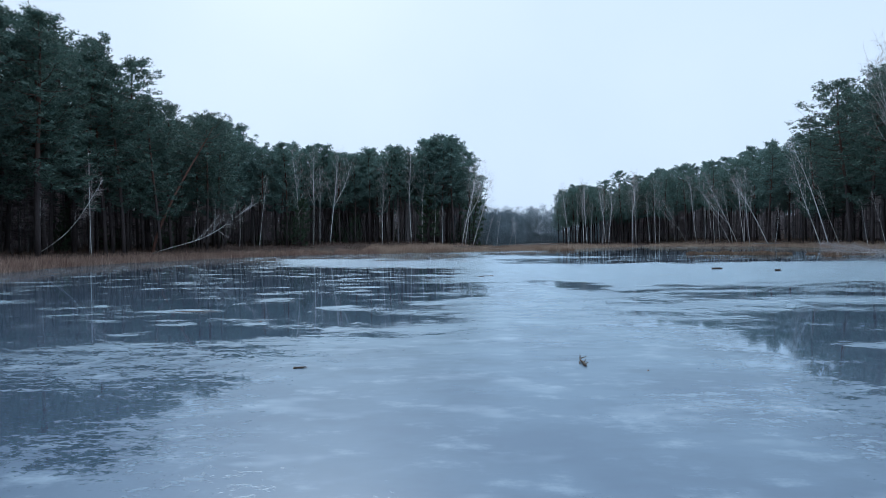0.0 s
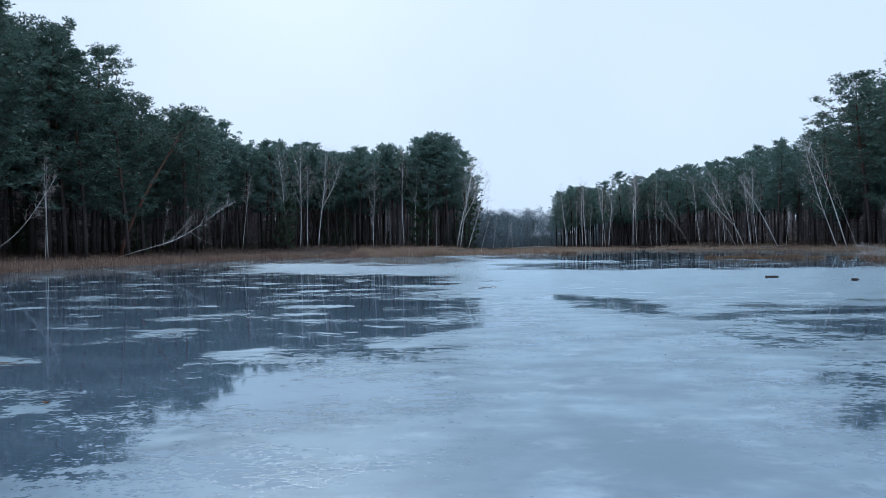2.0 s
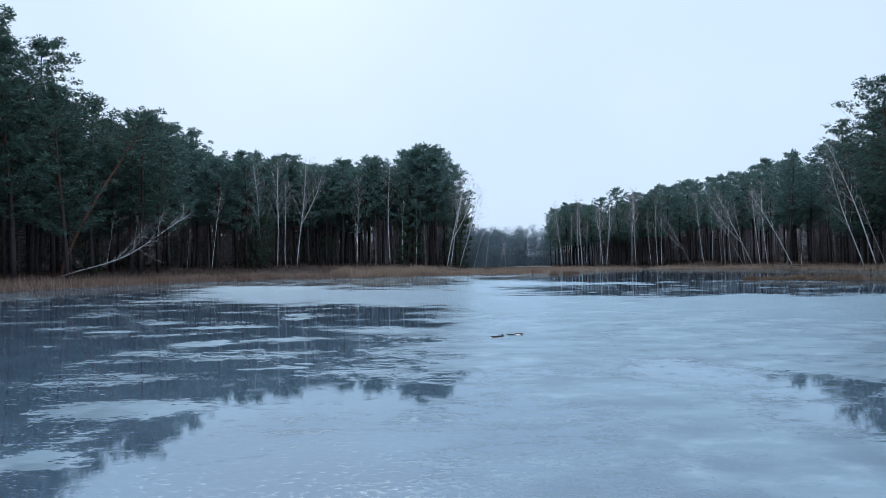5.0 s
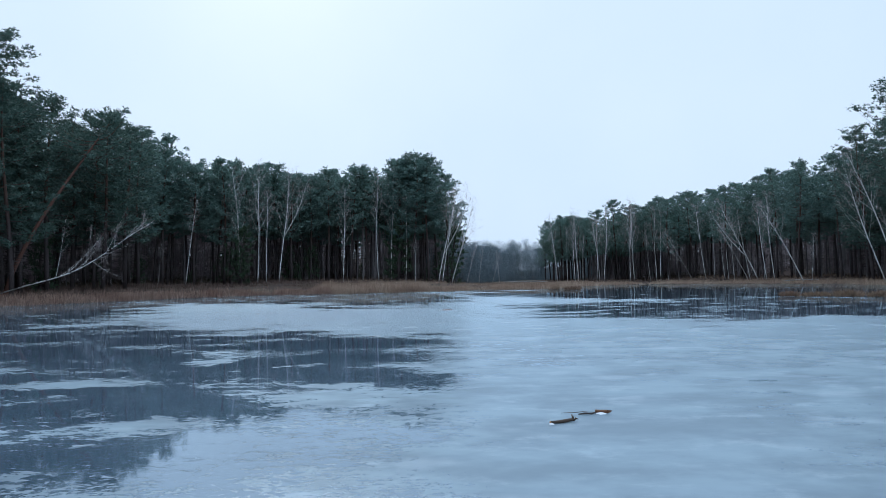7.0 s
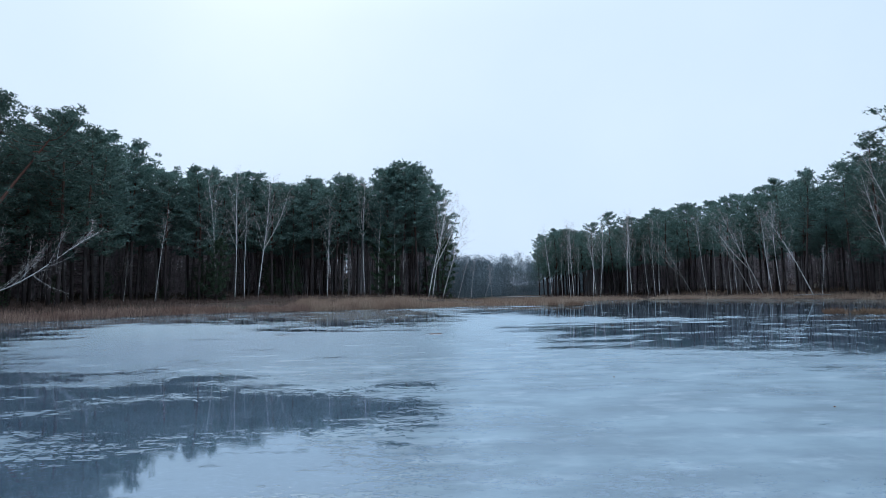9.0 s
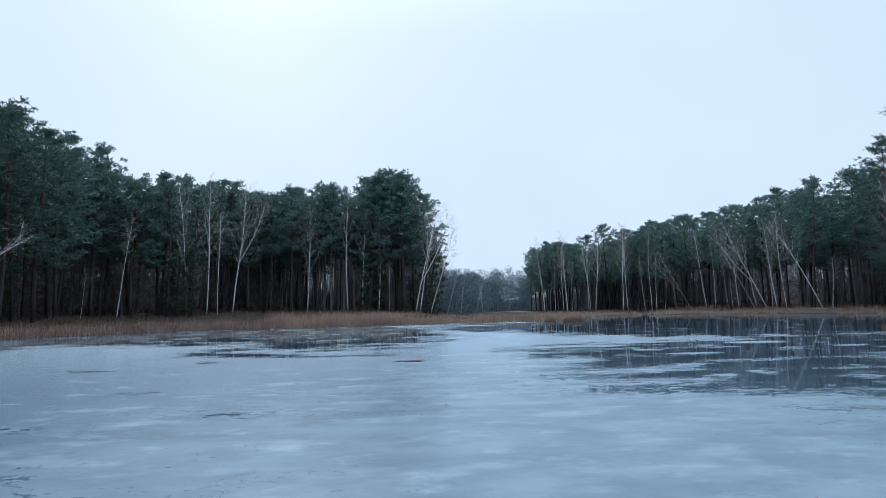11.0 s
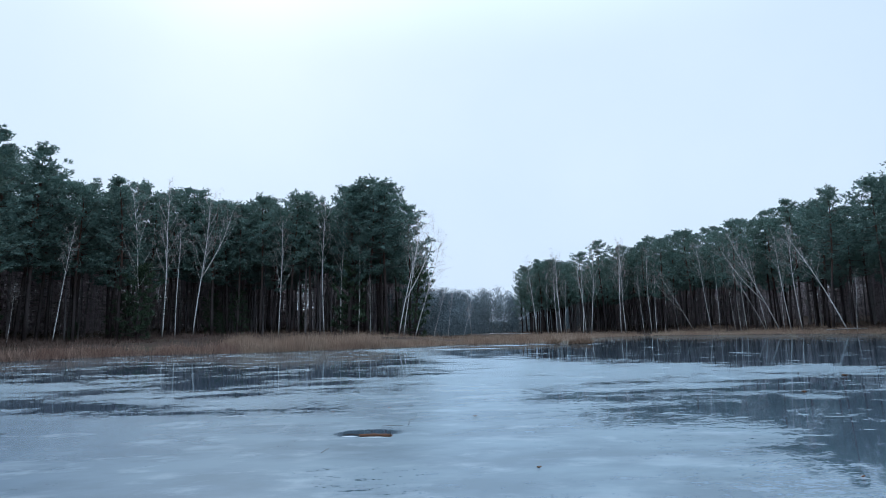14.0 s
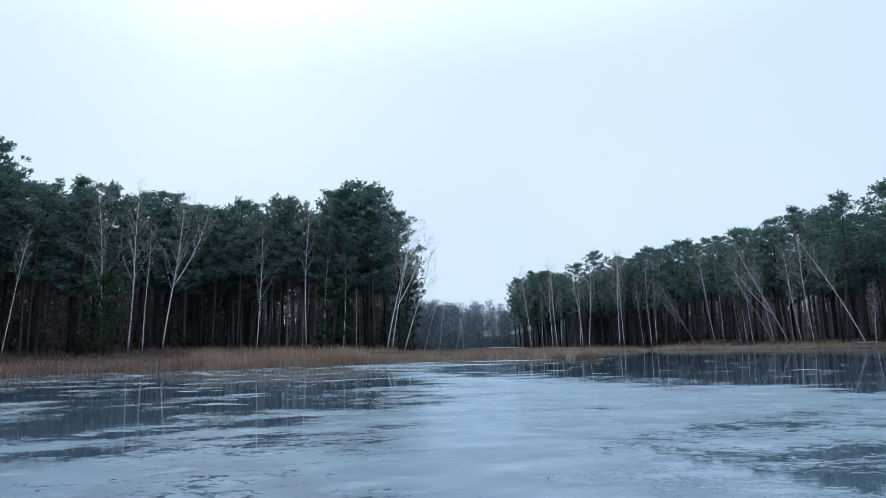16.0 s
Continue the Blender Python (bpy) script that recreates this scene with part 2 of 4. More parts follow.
# ---- the lie of the land ----
SHORE = np.array([
    (-24, 20), (-27.5, 31), (-31, 40), (-32.5, 52), (-31, 64), (-28.5, 74), (-25, 83), (-20, 88.5), (-12, 88), (-5, 92), (1, 97),
    (8, 101), (15, 101), (20, 107), (26, 122), (33, 133), (42, 137), (50, 131), (54, 122), (57, 112), (56, 100), (54, 86), (51, 72),
    (48, 58), (46, 45), (46, 20), (42, -20), (30, -50), (0, -60), (-20, -45), (-24, -10)], float)


def shore_distance(points):
    """Metres from the pond's edge, outward."""
    points = np.asarray(points, float)
    best = np.full(len(points), 1e9)
    inside = np.zeros(len(points), bool)
    for a, b in zip(SHORE, np.roll(SHORE, -1, 0)):
        ab = b - a
        s = np.clip(((points - a) @ ab) / (ab @ ab), 0, 1)
        best = np.minimum(best, np.linalg.norm(points - a - s[:, None] * ab, axis=1))
        cross = (a[1] > points[:, 1]) != (b[1] > points[:, 1])
        with np.errstate(divide="ignore", invalid="ignore"):
            inside ^= cross & (points[:, 0] < a[0] + (points[:, 1] - a[1]) * ab[0] / ab[1])
    return np.where(inside, -best, best)


def step(v, a, b):
    s = np.clip((v - a) / (b - a), 0, 1)
    return s * s * (3 - 2 * s)


def land(points):
    points = np.asarray(points, float)
    d = shore_distance(points)
    x, y = points[:, 0], points[:, 1]
    wobble = np.sin(x * 0.9 + np.sin(y * 0.7) * 1.3) * np.sin(y * 0.8 + x * 0.23)
    d = d + 0.5 * wobble
    h = -0.5 + 0.62 * step(d, -1.2, 1.0) + 0.8 * step(d, 3, 20) + 2.0 * step(d, 20, 70) + 9.0 * step(d, 45, 170) * np.maximum(step(-x, 4, 30), step(x, 65, 105))
    marsh = step(y, 88, 105) * step(x, -6, 10) * step(-x, -66, -52)
    h = h - marsh * (0.55 * step(d, 3, 20) + 1.6 * step(d, 20, 70))
    return h + 0.10 * wobble * step(d, 1, 6) + 0.25 * np.sin(x * 0.21 + 1) * np.sin(y * 0.17) * step(d, 8, 25)


def land_at(x, y):
    return float(land([(x, y)])[0])


# ---- mesh building ----
class Geo:
    """Collects vertices and faces of one mesh."""

    def __init__(self):
        self.verts, self.faces, self.count = [], [], 0

    def add(self, verts, faces):
        verts = np.asarray(verts, float).reshape(-1, 3)
        self.verts.append(verts)
        self.faces.extend([tuple(int(i) + self.count for i in f) for f in faces])
        self.count += len(verts)

    def tube(self, points, radii, sides=6, cap=True):
        points = np.asarray(points, float)
        n = len(points)
        tangent = np.gradient(points, axis=0)
        tangent /= np.linalg.norm(tangent, axis=1)[:, None] + 1e-9
        ref = np.array([0.13, 0.91, 0.39]) if abs(tangent[0][2]) > 0.8 else np.array([0.05, 0.1, 1.0])
        u = np.cross(tangent, ref)
        u /= np.linalg.norm(u, axis=1)[:, None] + 1e-9
        v = np.cross(tangent, u)
        ang = np.arange(sides) * 2 * math.pi / sides
        ring = u[:, None, :] * np.cos(ang)[None, :, None] + v[:, None, :] * np.sin(ang)[None, :, None]
        verts = points[:, None, :] + ring * np.asarray(radii, float)[:, None, None]
        faces = []
        for i in range(n - 1):
            for j in range(sides):
                k = (j + 1) % sides
                faces.append((i * sides + j, i * sides + k, (i + 1) * sides + k, (i + 1) * sides + j))
        if cap:
            faces.append(tuple(range(sides))[::-1])
            faces.append(tuple(range((n - 1) * sides, n * sides)))
        self.add(verts, faces)

    def blades(self, base, way, length, width, rng):
        """Pointed blades, one triangle each."""
        base, way = np.asarray(base, float), np.asarray(way, float)
        way = way / (np.linalg.norm(way, axis=1)[:, None] + 1e-9)
        side = np.cross(way, rng.normal(size=way.shape))
        side /= np.linalg.norm(side, axis=1)[:, None] + 1e-9
        half = side * (np.asarray(width) * 0.5).reshape(-1, 1)
        tip = base + way * np.asarray(length).reshape(-1, 1)
        verts = np.stack([base - half, base + half, tip], 1).reshape(-1, 3)
        k = np.arange(len(base)) * 3 + self.count
        self.verts.append(verts)
        self.faces.extend(np.stack([k, k + 1, k + 2], 1).tolist())
        self.count += len(verts)

    def mesh(self, name, material, smooth=False):
        me = bpy.data.meshes.new(name)
        me.from_pydata(np.concatenate(self.verts).tolist(), [], self.faces)
        me.materials.append(material)
        if smooth:
            me.polygons.foreach_set("use_smooth", [True] * len(me.polygons))
        me.update()
        return me


def part(name, mesh, parent, label=""):
    ob = new(name, mesh)
    ob.parent = parent
    return tagged(ob, label)


def thing(name, label, category, group=""):
    return tagged(new(name), label, category, group)


# ---- ground and ice ----
def axis(lo, hi, near, far):
    inner = np.arange(lo, hi + 0.01, near)
    grow = far * np.array([0.02, 0.05, 0.1, 0.2, 0.4, 0.7, 1.0])
    return np.concatenate([(lo - grow)[::-1], inner, hi + grow])


def build_ground():
    xs, ys = axis(-90, 105, 1.5, 1800), axis(-70, 235, 1.5, 1800)
    gx, gy = np.meshgrid(xs, ys)
    pts = np.stack([gx.ravel(), gy.ravel()], 1)
    z = land(pts)
    nx = len(xs)
    faces = []
    for j in range(len(ys) - 1):
        for i in range(nx - 1):
            k = j * nx + i
            faces.append((k, k + 1, k + nx + 1, k + nx))
    g = Geo()
    g.add(np.column_stack([pts, z]), faces)
    ob = new("ground", g.mesh("ground", M_FLOOR, True))
    tagged(ob, "brown forest floor with leaf litter sloping down to the pond", "ground", kind="structure")


# outlines of the clear wet ice: a zone, how many metres its ragged edge takes, and its most clearness
LEFT_BAY = [(-45, 3), (-9, 3.8), (-4.6, 5.2), (-2.2, 6.0), (-0.7, 7.4), (1.0, 9.8), (1.8, 14), (1.4, 18.5), (0.2, 20.5), (-0.9, 23.5), (-0.3, 26), (1.0, 28), (0.7, 33.2), (-3.5, 34.4), (-8, 35.8), (-12, 38.5), (-14, 45), (-18, 54), (-19, 64), (-45, 66)]
LEFT_FRINGE = [(-9, 0), (-4, -0.5), (-1.6, 1.5), (-1.6, 4.2), (-4, 5.4), (-9, 4)]
LEFT_SHORE = [(-45, 66), (-19, 63), (-13, 60), (-8, 57), (-5, 53.5), (-1, 53.5), (0.9, 57), (2.0, 62), (2.3, 73), (-2, 86), (-10, 95), (-45, 95)]
LEFT_STREAKS = [(-7, 50), (-1, 49.6), (-0.4, 53.5), (-7, 57)]
RIGHT_NEAR = [(7, -6), (5.6, 1), (4.6, 4.6), (4.8, 8), (6.5, 10.2), (14, 11.2), (34, 9), (34, -8)]
RIGHT_PATCH = [(3.3, 19.6), (3.9, 21.0), (5.4, 20.2), (6.4, 18.0), (5.8, 15.4), (4.9, 16.7)]
RIGHT_BAND = [(6.6, 15.2), (8.6, 17.8), (14, 18.0), (28, 17), (28, 13), (10, 12.4), (5.9, 11.9), (6.0, 13.5)]
RIGHT_BAY = [(4.6, 43.2), (5.6, 40.5), (9, 37.8), (16, 37.5), (50, 35), (50, 58), (17, 55), (11, 52.3), (5.4, 51.0), (4.9, 47)]
RIGHT_SHORE = [(2.3, 74), (5.6, 68), (8.6, 61.5), (11, 57.5), (15, 55), (50, 56), (62, 90), (62, 142), (15, 142), (5, 110)]
CLEAR_ICE = [(LEFT_BAY, 3.0, 0.62), (LEFT_FRINGE, 1.6, 0.28), (LEFT_SHORE, 4.5, 0.5), (LEFT_STREAKS, 2.0, -0.02), (RIGHT_NEAR, 2.2, 0.8), (RIGHT_PATCH, 0.7, 0.5), (RIGHT_BAND, 1.2, 0.12), (RIGHT_BAY, 3.2, 0.6), (RIGHT_SHORE, 3.5, 0.9)]
MELTED = [(0.70, 46.42, 0.42, 0.28)]
# spots where pale ice is coloured darker, placed to fit the camera's view
DARKER_ICE = [(-2, 0.0, 11, 5.0), (-6, 44, 5, 9)]
WHITE_SPOTS = [
    (5.0, 84.5, 4.0, 1.3), (10.5, 93.0, 4.0, 1.2),
    (-2.6, 18.0, 1.0, 0.5), (-2.6, 16.4, 0.7, 0.4), (-2.1, 11.3, 0.45, 0.4), (-4.3, 13.9, 0.6, 0.3), (-3.1, 8.6, 0.5, 0.3), (-4.7, 8.6, 0.6, 0.35), (-5.7, 10.9, 1.0, 0.4),
    (0.2, 11.9, 0.6, 0.4), (-2.5, 23.8, 0.65, 0.45), (-4.1, 23.3, 0.6, 0.6), (-3.6, 28.6, 0.5, 0.45), (-4.7, 31.6, 0.4, 0.3), (-7.1, 27.9, 0.7, 0.4), (-4.9, 26.6, 1.6, 0.4),
    (8.3, 48.8, 0.6, 0.43), (9.0, 47.0, 0.9, 0.37), (6.0, 42.6, 0.5, 0.5), (13.5, 51.4, 1.2, 0.7), (8.0, 41.7, 0.4, 0.4)]


def wobbly(x, y):
    """A slow swirl that makes outlines uneven."""
    u = 0.9 * np.sin(x * 0.31 + 1.3 * np.sin(y * 0.23)) + 0.6 * np.sin(x * 0.77 + y * 0.63)
    v = 0.9 * np.sin(y * 0.29 + 1.5 * np.sin(x * 0.21) + 2) + 0.6 * np.sin(y * 0.81 - x * 0.57 + 1)
    return x + u, y + v


def inside_by(x, y, outline):
    """Metres inside an outline, negative outside."""
    pts = np.column_stack([x, y])
    corners = np.array(outline, float)
    best, within = np.full(len(x), 1e9), np.zeros(len(x), bool)
    for a, b in zip(corners, np.roll(corners, -1, 0)):
        ab = b - a
        s = np.clip(((pts - a) @ ab) / (ab @ ab), 0, 1)
        best = np.minimum(best, np.linalg.norm(pts - a - s[:, None] * ab, axis=1))
        cross = (a[1] > y) != (b[1] > y)
        with np.errstate(divide="ignore", invalid="ignore"):
            within ^= cross & (x < a[0] + (y - a[1]) * ab[0] / ab[1])
    return np.where(within, best, -best)


def clear_field(x, y):
    """From -1 in pale ice to 1 in the middle of clear ice."""
    wx, wy = wobbly(x, y)
    wx, wy = x + 0.35 * (wx - x), y + 0.35 * (wy - y)
    best = np.full(len(x), -1.0)
    for outline, edge, most in CLEAR_ICE:
        best = np.maximum(best, np.minimum(np.clip(inside_by(wx, wy, outline) / edge, -1, 1), most))
    shore = shore_distance(np.column_stack([x, y]))
    return np.maximum(best, np.where(y > 30, np.clip((shore + 4.5) / 3.5, -1, 0.9), -1))


def spot_field(x, y, spots):
    best = np.zeros(len(x))
    for cx, cy, rx, ry in spots:
        best = np.maximum(best, np.exp(-np.hypot((x - cx) / rx, (y - cy) / ry) ** 2 * 0.7))
    return best


def build_ice():
    xs, ys = np.concatenate([np.arange(-40, -12, 1.0), np.arange(-12, 20, 0.5), np.arange(20, 63, 1.0)]), np.concatenate([np.arange(-64, 0, 4.0), np.arange(0, 60, 0.6), np.arange(60, 143, 1.0)])
    xs, ys = np.unique(np.concatenate([xs, np.arange(0, 1.6, 0.08)])), np.unique(np.concatenate([ys, np.arange(45.6, 47, 0.08)]))
    gx, gy = np.meshgrid(xs, ys)
    nx = len(xs)
    faces = [(j * nx + i, j * nx + i + 1, (j + 1) * nx + i + 1, (j + 1) * nx + i) for j in range(len(ys) - 1) for i in range(nx - 1)]
    g = Geo()
    x, y = gx.ravel(), gy.ravel()
    g.add(np.column_stack([x, y, np.zeros(x.size)]), faces)
    me = g.mesh("ice", M_ICE, True)
    for name, values in (("clearness", clear_field(x, y)), ("crust", spot_field(x, y, WHITE_SPOTS)), ("melt", spot_field(x, y, MELTED)), ("darkening", spot_field(x, y, DARKER_ICE))):
        me.attributes.new(name, 'FLOAT', 'POINT').data.foreach_set("value", values)
    ob = new("ice", me)
    tagged(ob, "frozen pond, clear wet ice with pale snow ice patches", "ice", kind="structure")


build_ground()
build_ice()


# ---- trees ----
def bend(rng, height, lean=0.0, sway=0.3, n=9):
    """A trunk's line from the ground up, leaning to +x by lean metres at the top."""
    s = np.linspace(0, 1, n)
    px, py = rng.uniform(0, 6.3, 2)
    x = lean * s ** 1.25 + sway * (np.sin(s * 4.2 + px) - math.sin(px)) * s
    y = sway * (np.sin(s * 3.6 + py) - math.sin(py)) * s
    return np.column_stack([x, y, s * height - 0.25 * (s == 0)])


def along(line, s):
    i = s * (len(line) - 1)
    k = min(int(i), len(line) - 2)
    return line[k] + (line[k + 1] - line[k]) * (i - k)


def pine_meshes(seed, height=22.0, whorls=38, pads=8, tufts=12, blades=4, needle=0.24, width=0.068, puff=0.52, crown_from=0.42, spread=3.0, lean=0.0, sides=7, leaf=None):
    rng = np.random.default_rng(seed)
    wood, green, dead = Geo(), Geo(), Geo()
    line = bend(rng, height, lean, 0.35)
    s = np.linspace(0, 1, len(line))
    wood.tube(line, 0.20 * (1 - s) ** 0.8 + 0.025, sides)
    az = rng.uniform(0, 6.3)
    centre, grow = [], []
    for i in range(whorls):
        q = (i + rng.uniform(0, 0.8)) / whorls
        at = crown_from + (0.985 - crown_from) * q
        az += 2.4 + rng.normal(0, 0.35)
        reach = spread * (0.42 + 0.70 * math.sin(math.pi * (0.21 + 0.73 * q))) * rng.uniform(0.6, 1.2) * (1.0 if q < 0.7 else 1.0 - 1.5 * (q - 0.7))
        up = 0.05 + 0.75 * q + rng.normal(0, 0.12)
        root = along(line, at)
        out = np.array([math.cos(az), math.sin(az), 0])
        t = np.linspace(0, 1, 5)
        limb = root + out * (reach * t)[:, None] + np.array([0, 0, 1.0]) * (reach * (up * t * 0.6 + 0.25 * t * t - 0.12 * np.sin(t * 3.1)))[:, None]
        wood.tube(limb, 0.05 * (1.1 - t) * (1.2 - q * 0.6), 3, False)
        side = np.array([-out[1], out[0], 0])
        for k in range(pads):
            u = 0.20 + 0.82 * (k + rng.uniform(0, 0.9)) / pads
            hold = along(limb, min(u, 1.0))
            c = hold + side * rng.uniform(-0.34, 0.34) * reach + out * 0.1 + np.array([0, 0, rng.normal(0.10, 0.10)])
            wood.blades([hold], [c - hold], [np.linalg.norm(c - hold)], [0.05], rng)
            centre.append(c)
            grow.append(out * 0.5 + np.array([0, 0, 0.55]))
    # a leader and a few dead limbs
    for k in range(max(4, pads)):
        centre.append(along(line, 1.0) + rng.normal(0, 0.3, 3) * (1, 1, 1.1) - (0, 0, 0.25))
        grow.append(np.array([0, 0, 0.8]))
    for k in range(9 if sides > 4 else 3):
        at = rng.uniform(min(0.16, crown_from * 0.5), crown_from + 0.05)
        a = rng.uniform(0, 6.3)
        r = rng.uniform(0.7, 2.0)
        root = along(line, at)
        dead.tube([root, root + (math.cos(a) * r * 0.6, math.sin(a) * r * 0.6, -0.05), root + (math.cos(a) * r, math.sin(a) * r, -0.25 * r)], [0.03, 0.02, 0.006], 3, False)
    # many thin dead twigs below the crown
    low = rng.uniform(0.10, crown_from + 0.12, 70)
    a = rng.uniform(0, 6.3, 70)
    way = np.column_stack([np.cos(a), np.sin(a), rng.normal(-0.12, 0.25, 70)])
    dead.blades(np.array([along(line, q) for q in low]), way, rng.uniform(0.8, 2.4, 70), np.full(70, 0.045), rng)
    centre, grow = np.array(centre), np.array(grow)
    ball = rng.normal(0, 1, (len(centre) * tufts, 3))
    ball *= (rng.uniform(0.2, 1, len(ball)) ** 0.5 / np.linalg.norm(ball, axis=1))[:, None]
    c = np.repeat(centre, tufts, 0) + ball * (puff, puff, puff * 0.55)
    g = np.repeat(grow, tufts, 0) + ball * 0.7
    base = np.repeat(c, blades, 0)
    way = np.repeat(g, blades, 0) + rng.normal(0, 0.62, (len(base), 3))
    size = rng.uniform(0.7, 1.3, len(base))
    green.blades(base, way, needle * size, width * size, rng)
    # broad blades added inside each clump to keep light from coming through
    heart = np.repeat(centre, 4, 0) + rng.normal(0, 0.3 * puff, (len(centre) * 4, 3)) * (1, 1, 0.5)
    way = rng.normal(0, 1, heart.shape) * (1, 1, 0.45)
    way /= np.linalg.norm(way, axis=1)[:, None]
    green.blades(heart - way * puff * 0.4, way, np.full(len(heart), 0.8 * puff), np.full(len(heart), 0.42 * puff), rng)
    return wood.mesh("pine_trunk", M_PINE, True), green.mesh("pine_crown", leaf or M_NEEDLE), dead.mesh("pine_dead_limbs", M_DEAD_PINE)


def birch_meshes(seed, height=18.0, limbs=18, fork=0.0, lean=0.0, girth=0.078, crown_from=0.38, spread=0.40, fine=True):
    rng = np.random.default_rng(seed)
    wood, twig = Geo(), Geo()
    line = bend(rng, height, lean, 0.28, 12)
    s = np.linspace(0, 1, len(line))
    wood.tube(line, girth * (1 - s) ** 0.85 + 0.012, 7)
    stems = [(line, crown_from, height)]
    if fork:
        root = along(line, fork)
        t = np.linspace(0, 1, 8)
        top = np.array([height * 0.16, rng.normal(0, 0.5), height * (0.93 - fork)])
        stem = root + top * t[:, None] + np.column_stack([0.5 * np.sin(t * 3), 0 * t, 0 * t])
        wood.tube(stem, girth * 0.7 * (1 - t) ** 0.85 + 0.012, 6)
        stems.append((stem, 0.25, height * (1 - fork)))
    az = rng.uniform(0, 6.3)
    thin_a, thin_b, thin_r = [], [], []
    for stem, start, tall in stems:
        count = limbs if stem is line else limbs // 2
        for i in range(count):
            q = (i + rng.uniform(0, 0.9)) / count
            at = start + (0.99 - start) * q
            az += 2.4 + rng.normal(0, 0.4)
            reach = height * spread * (1.0 - 0.72 * q) * rng.uniform(0.45, 1.0)
            out = np.array([math.cos(az), math.sin(az), 0])
            root = along(stem, at)
            t = np.linspace(0, 1, 5)
            limb = root + out * (reach * (0.50 * t - 0.10 * t * t))[:, None] + np.array([0, 0, 1.0]) * (reach * (0.80 * t + 0.12 * t * t))[:, None]
            limb = limb + rng.normal(0, 0.03 * reach, limb.shape) * t[:, None]
            wood.tube(limb, np.maximum(0.31 * girth * (1.0 - 0.4 * q) * (1 - t) ** 0.9, 0.006), 4, False)
            for k in range(6):
                u = rng.uniform(0.25, 1.0)
                a = along(limb, u)
                way = out * rng.uniform(0.1, 0.8) + rng.normal(0, 0.5, 3) + (0, 0, 0.5)
                way /= np.linalg.norm(way)
                b = a + way * reach * rng.uniform(0.22, 0.42)
                thin_a.append(a), thin_b.append(b), thin_r.append(0.014)
                for m in range(5 if fine else 2):
                    a2 = a + (b - a) * rng.uniform(0.3, 1.0)
                    w2 = way * 0.5 + rng.normal(0, 0.5, 3) + (0, 0, -0.15)
                    thin_a.append(a2), thin_b.append(a2 + w2 / np.linalg.norm(w2) * rng.uniform(0.35, 0.95)), thin_r.append(0.009)
    a, b, r = np.array(thin_a), np.array(thin_b), np.array(thin_r)
    twig.blades(a, b - a, np.linalg.norm(b - a, axis=1), r * 1.6, rng)
    twig.blades(a, b - a, np.linalg.norm(b - a, axis=1), r * 1.6, rng)
    return wood.mesh("birch_trunk", M_BIRCH, True), twig.mesh("birch_twigs", M_TWIG)


def tree(name, meshes, label, category, group, m, names=("trunk", "crown", "deadwood")):
    root = thing(name, label, category, group)
    for n, me in zip(names, meshes):
        ob = part(n, me, root)
        if n == "deadwood":
            tagged(ob, "bare brown dead limbs below the crown", kind="stuff")
    root.matrix_world = m
    return root


def repeat(ob, m):
    """A copy at the pose m, with m's own scale."""
    return copy_thing(ob, m @ Matrix.Diagonal((1 / ob.scale.x, 1 / ob.scale.y, 1 / ob.scale.z, 1)))


PINE_LABEL = "tall dark green Scots pine with a bare lower trunk"
pine_near = [pine_meshes(11 + k, 22, crown_from=c, spread=w, lean=l) for k, (c, w, l) in enumerate(((0.34, 3.6, 0.5), (0.38, 3.9, -0.6), (0.24, 3.4, 0.2), (0.44, 3.6, 1.0), (0.26, 3.7, -0.2)))]
pine_far = [pine_meshes(31 + k, 22, 32, 7, 9, 4, 0.31, 0.115, 0.56, c, w, l, 5, M_NEEDLE_HAZED) for k, (c, w, l) in enumerate(((0.40, 3.4, 0.5), (0.47, 3.6, -0.5), (0.34, 3.1, 0.3), (0.50, 3.5, 0.9), (0.38, 3.3, -0.2), (0.45, 3.8, 0.1)))]
PROTO = {}


def plant_pine(x, y, height, near, pick, turn, lean=0.0, lean_to=0.0, wide=1.0):
    """One pine; copies share the meshes of a few grown shapes."""
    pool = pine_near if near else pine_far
    k = (near, pick % len(pool))
    s = height / 22.0
    m = pose(x, y, land_at(x, y) - 0.1) @ pose(0, 0, 0, 0, 0, lean_to) @ pose(0, 0, 0, 0, lean, 0) @ pose(0, 0, 0, 0, 0, turn) @ Matrix.Diagonal((s * wide, s * wide, s, 1))
    if k in PROTO:
        return repeat(PROTO[k], m)
    PROTO[k] = tree("pine_tree", pool[k[1]], PINE_LABEL, "tree", "pines round the pond", Matrix())
    PROTO[k].matrix_basis = m
    return PROTO[k]


LEFT_LINE = [(-40, 18), (-41, 40), (-44, 57), (-42, 72), (-45, 88), (-44, 101), (-38, 114), (-31, 124), (-20, 130), (-13, 134), (-4, 131), (0, 133), (0.5, 148)]
RIGHT_LINE = [(57, 30), (57, 55), (58, 74), (60, 90), (63, 104), (66, 118), (65, 134), (64, 150), (55, 163), (47, 173), (39, 183), (33, 194), (36, 215)]


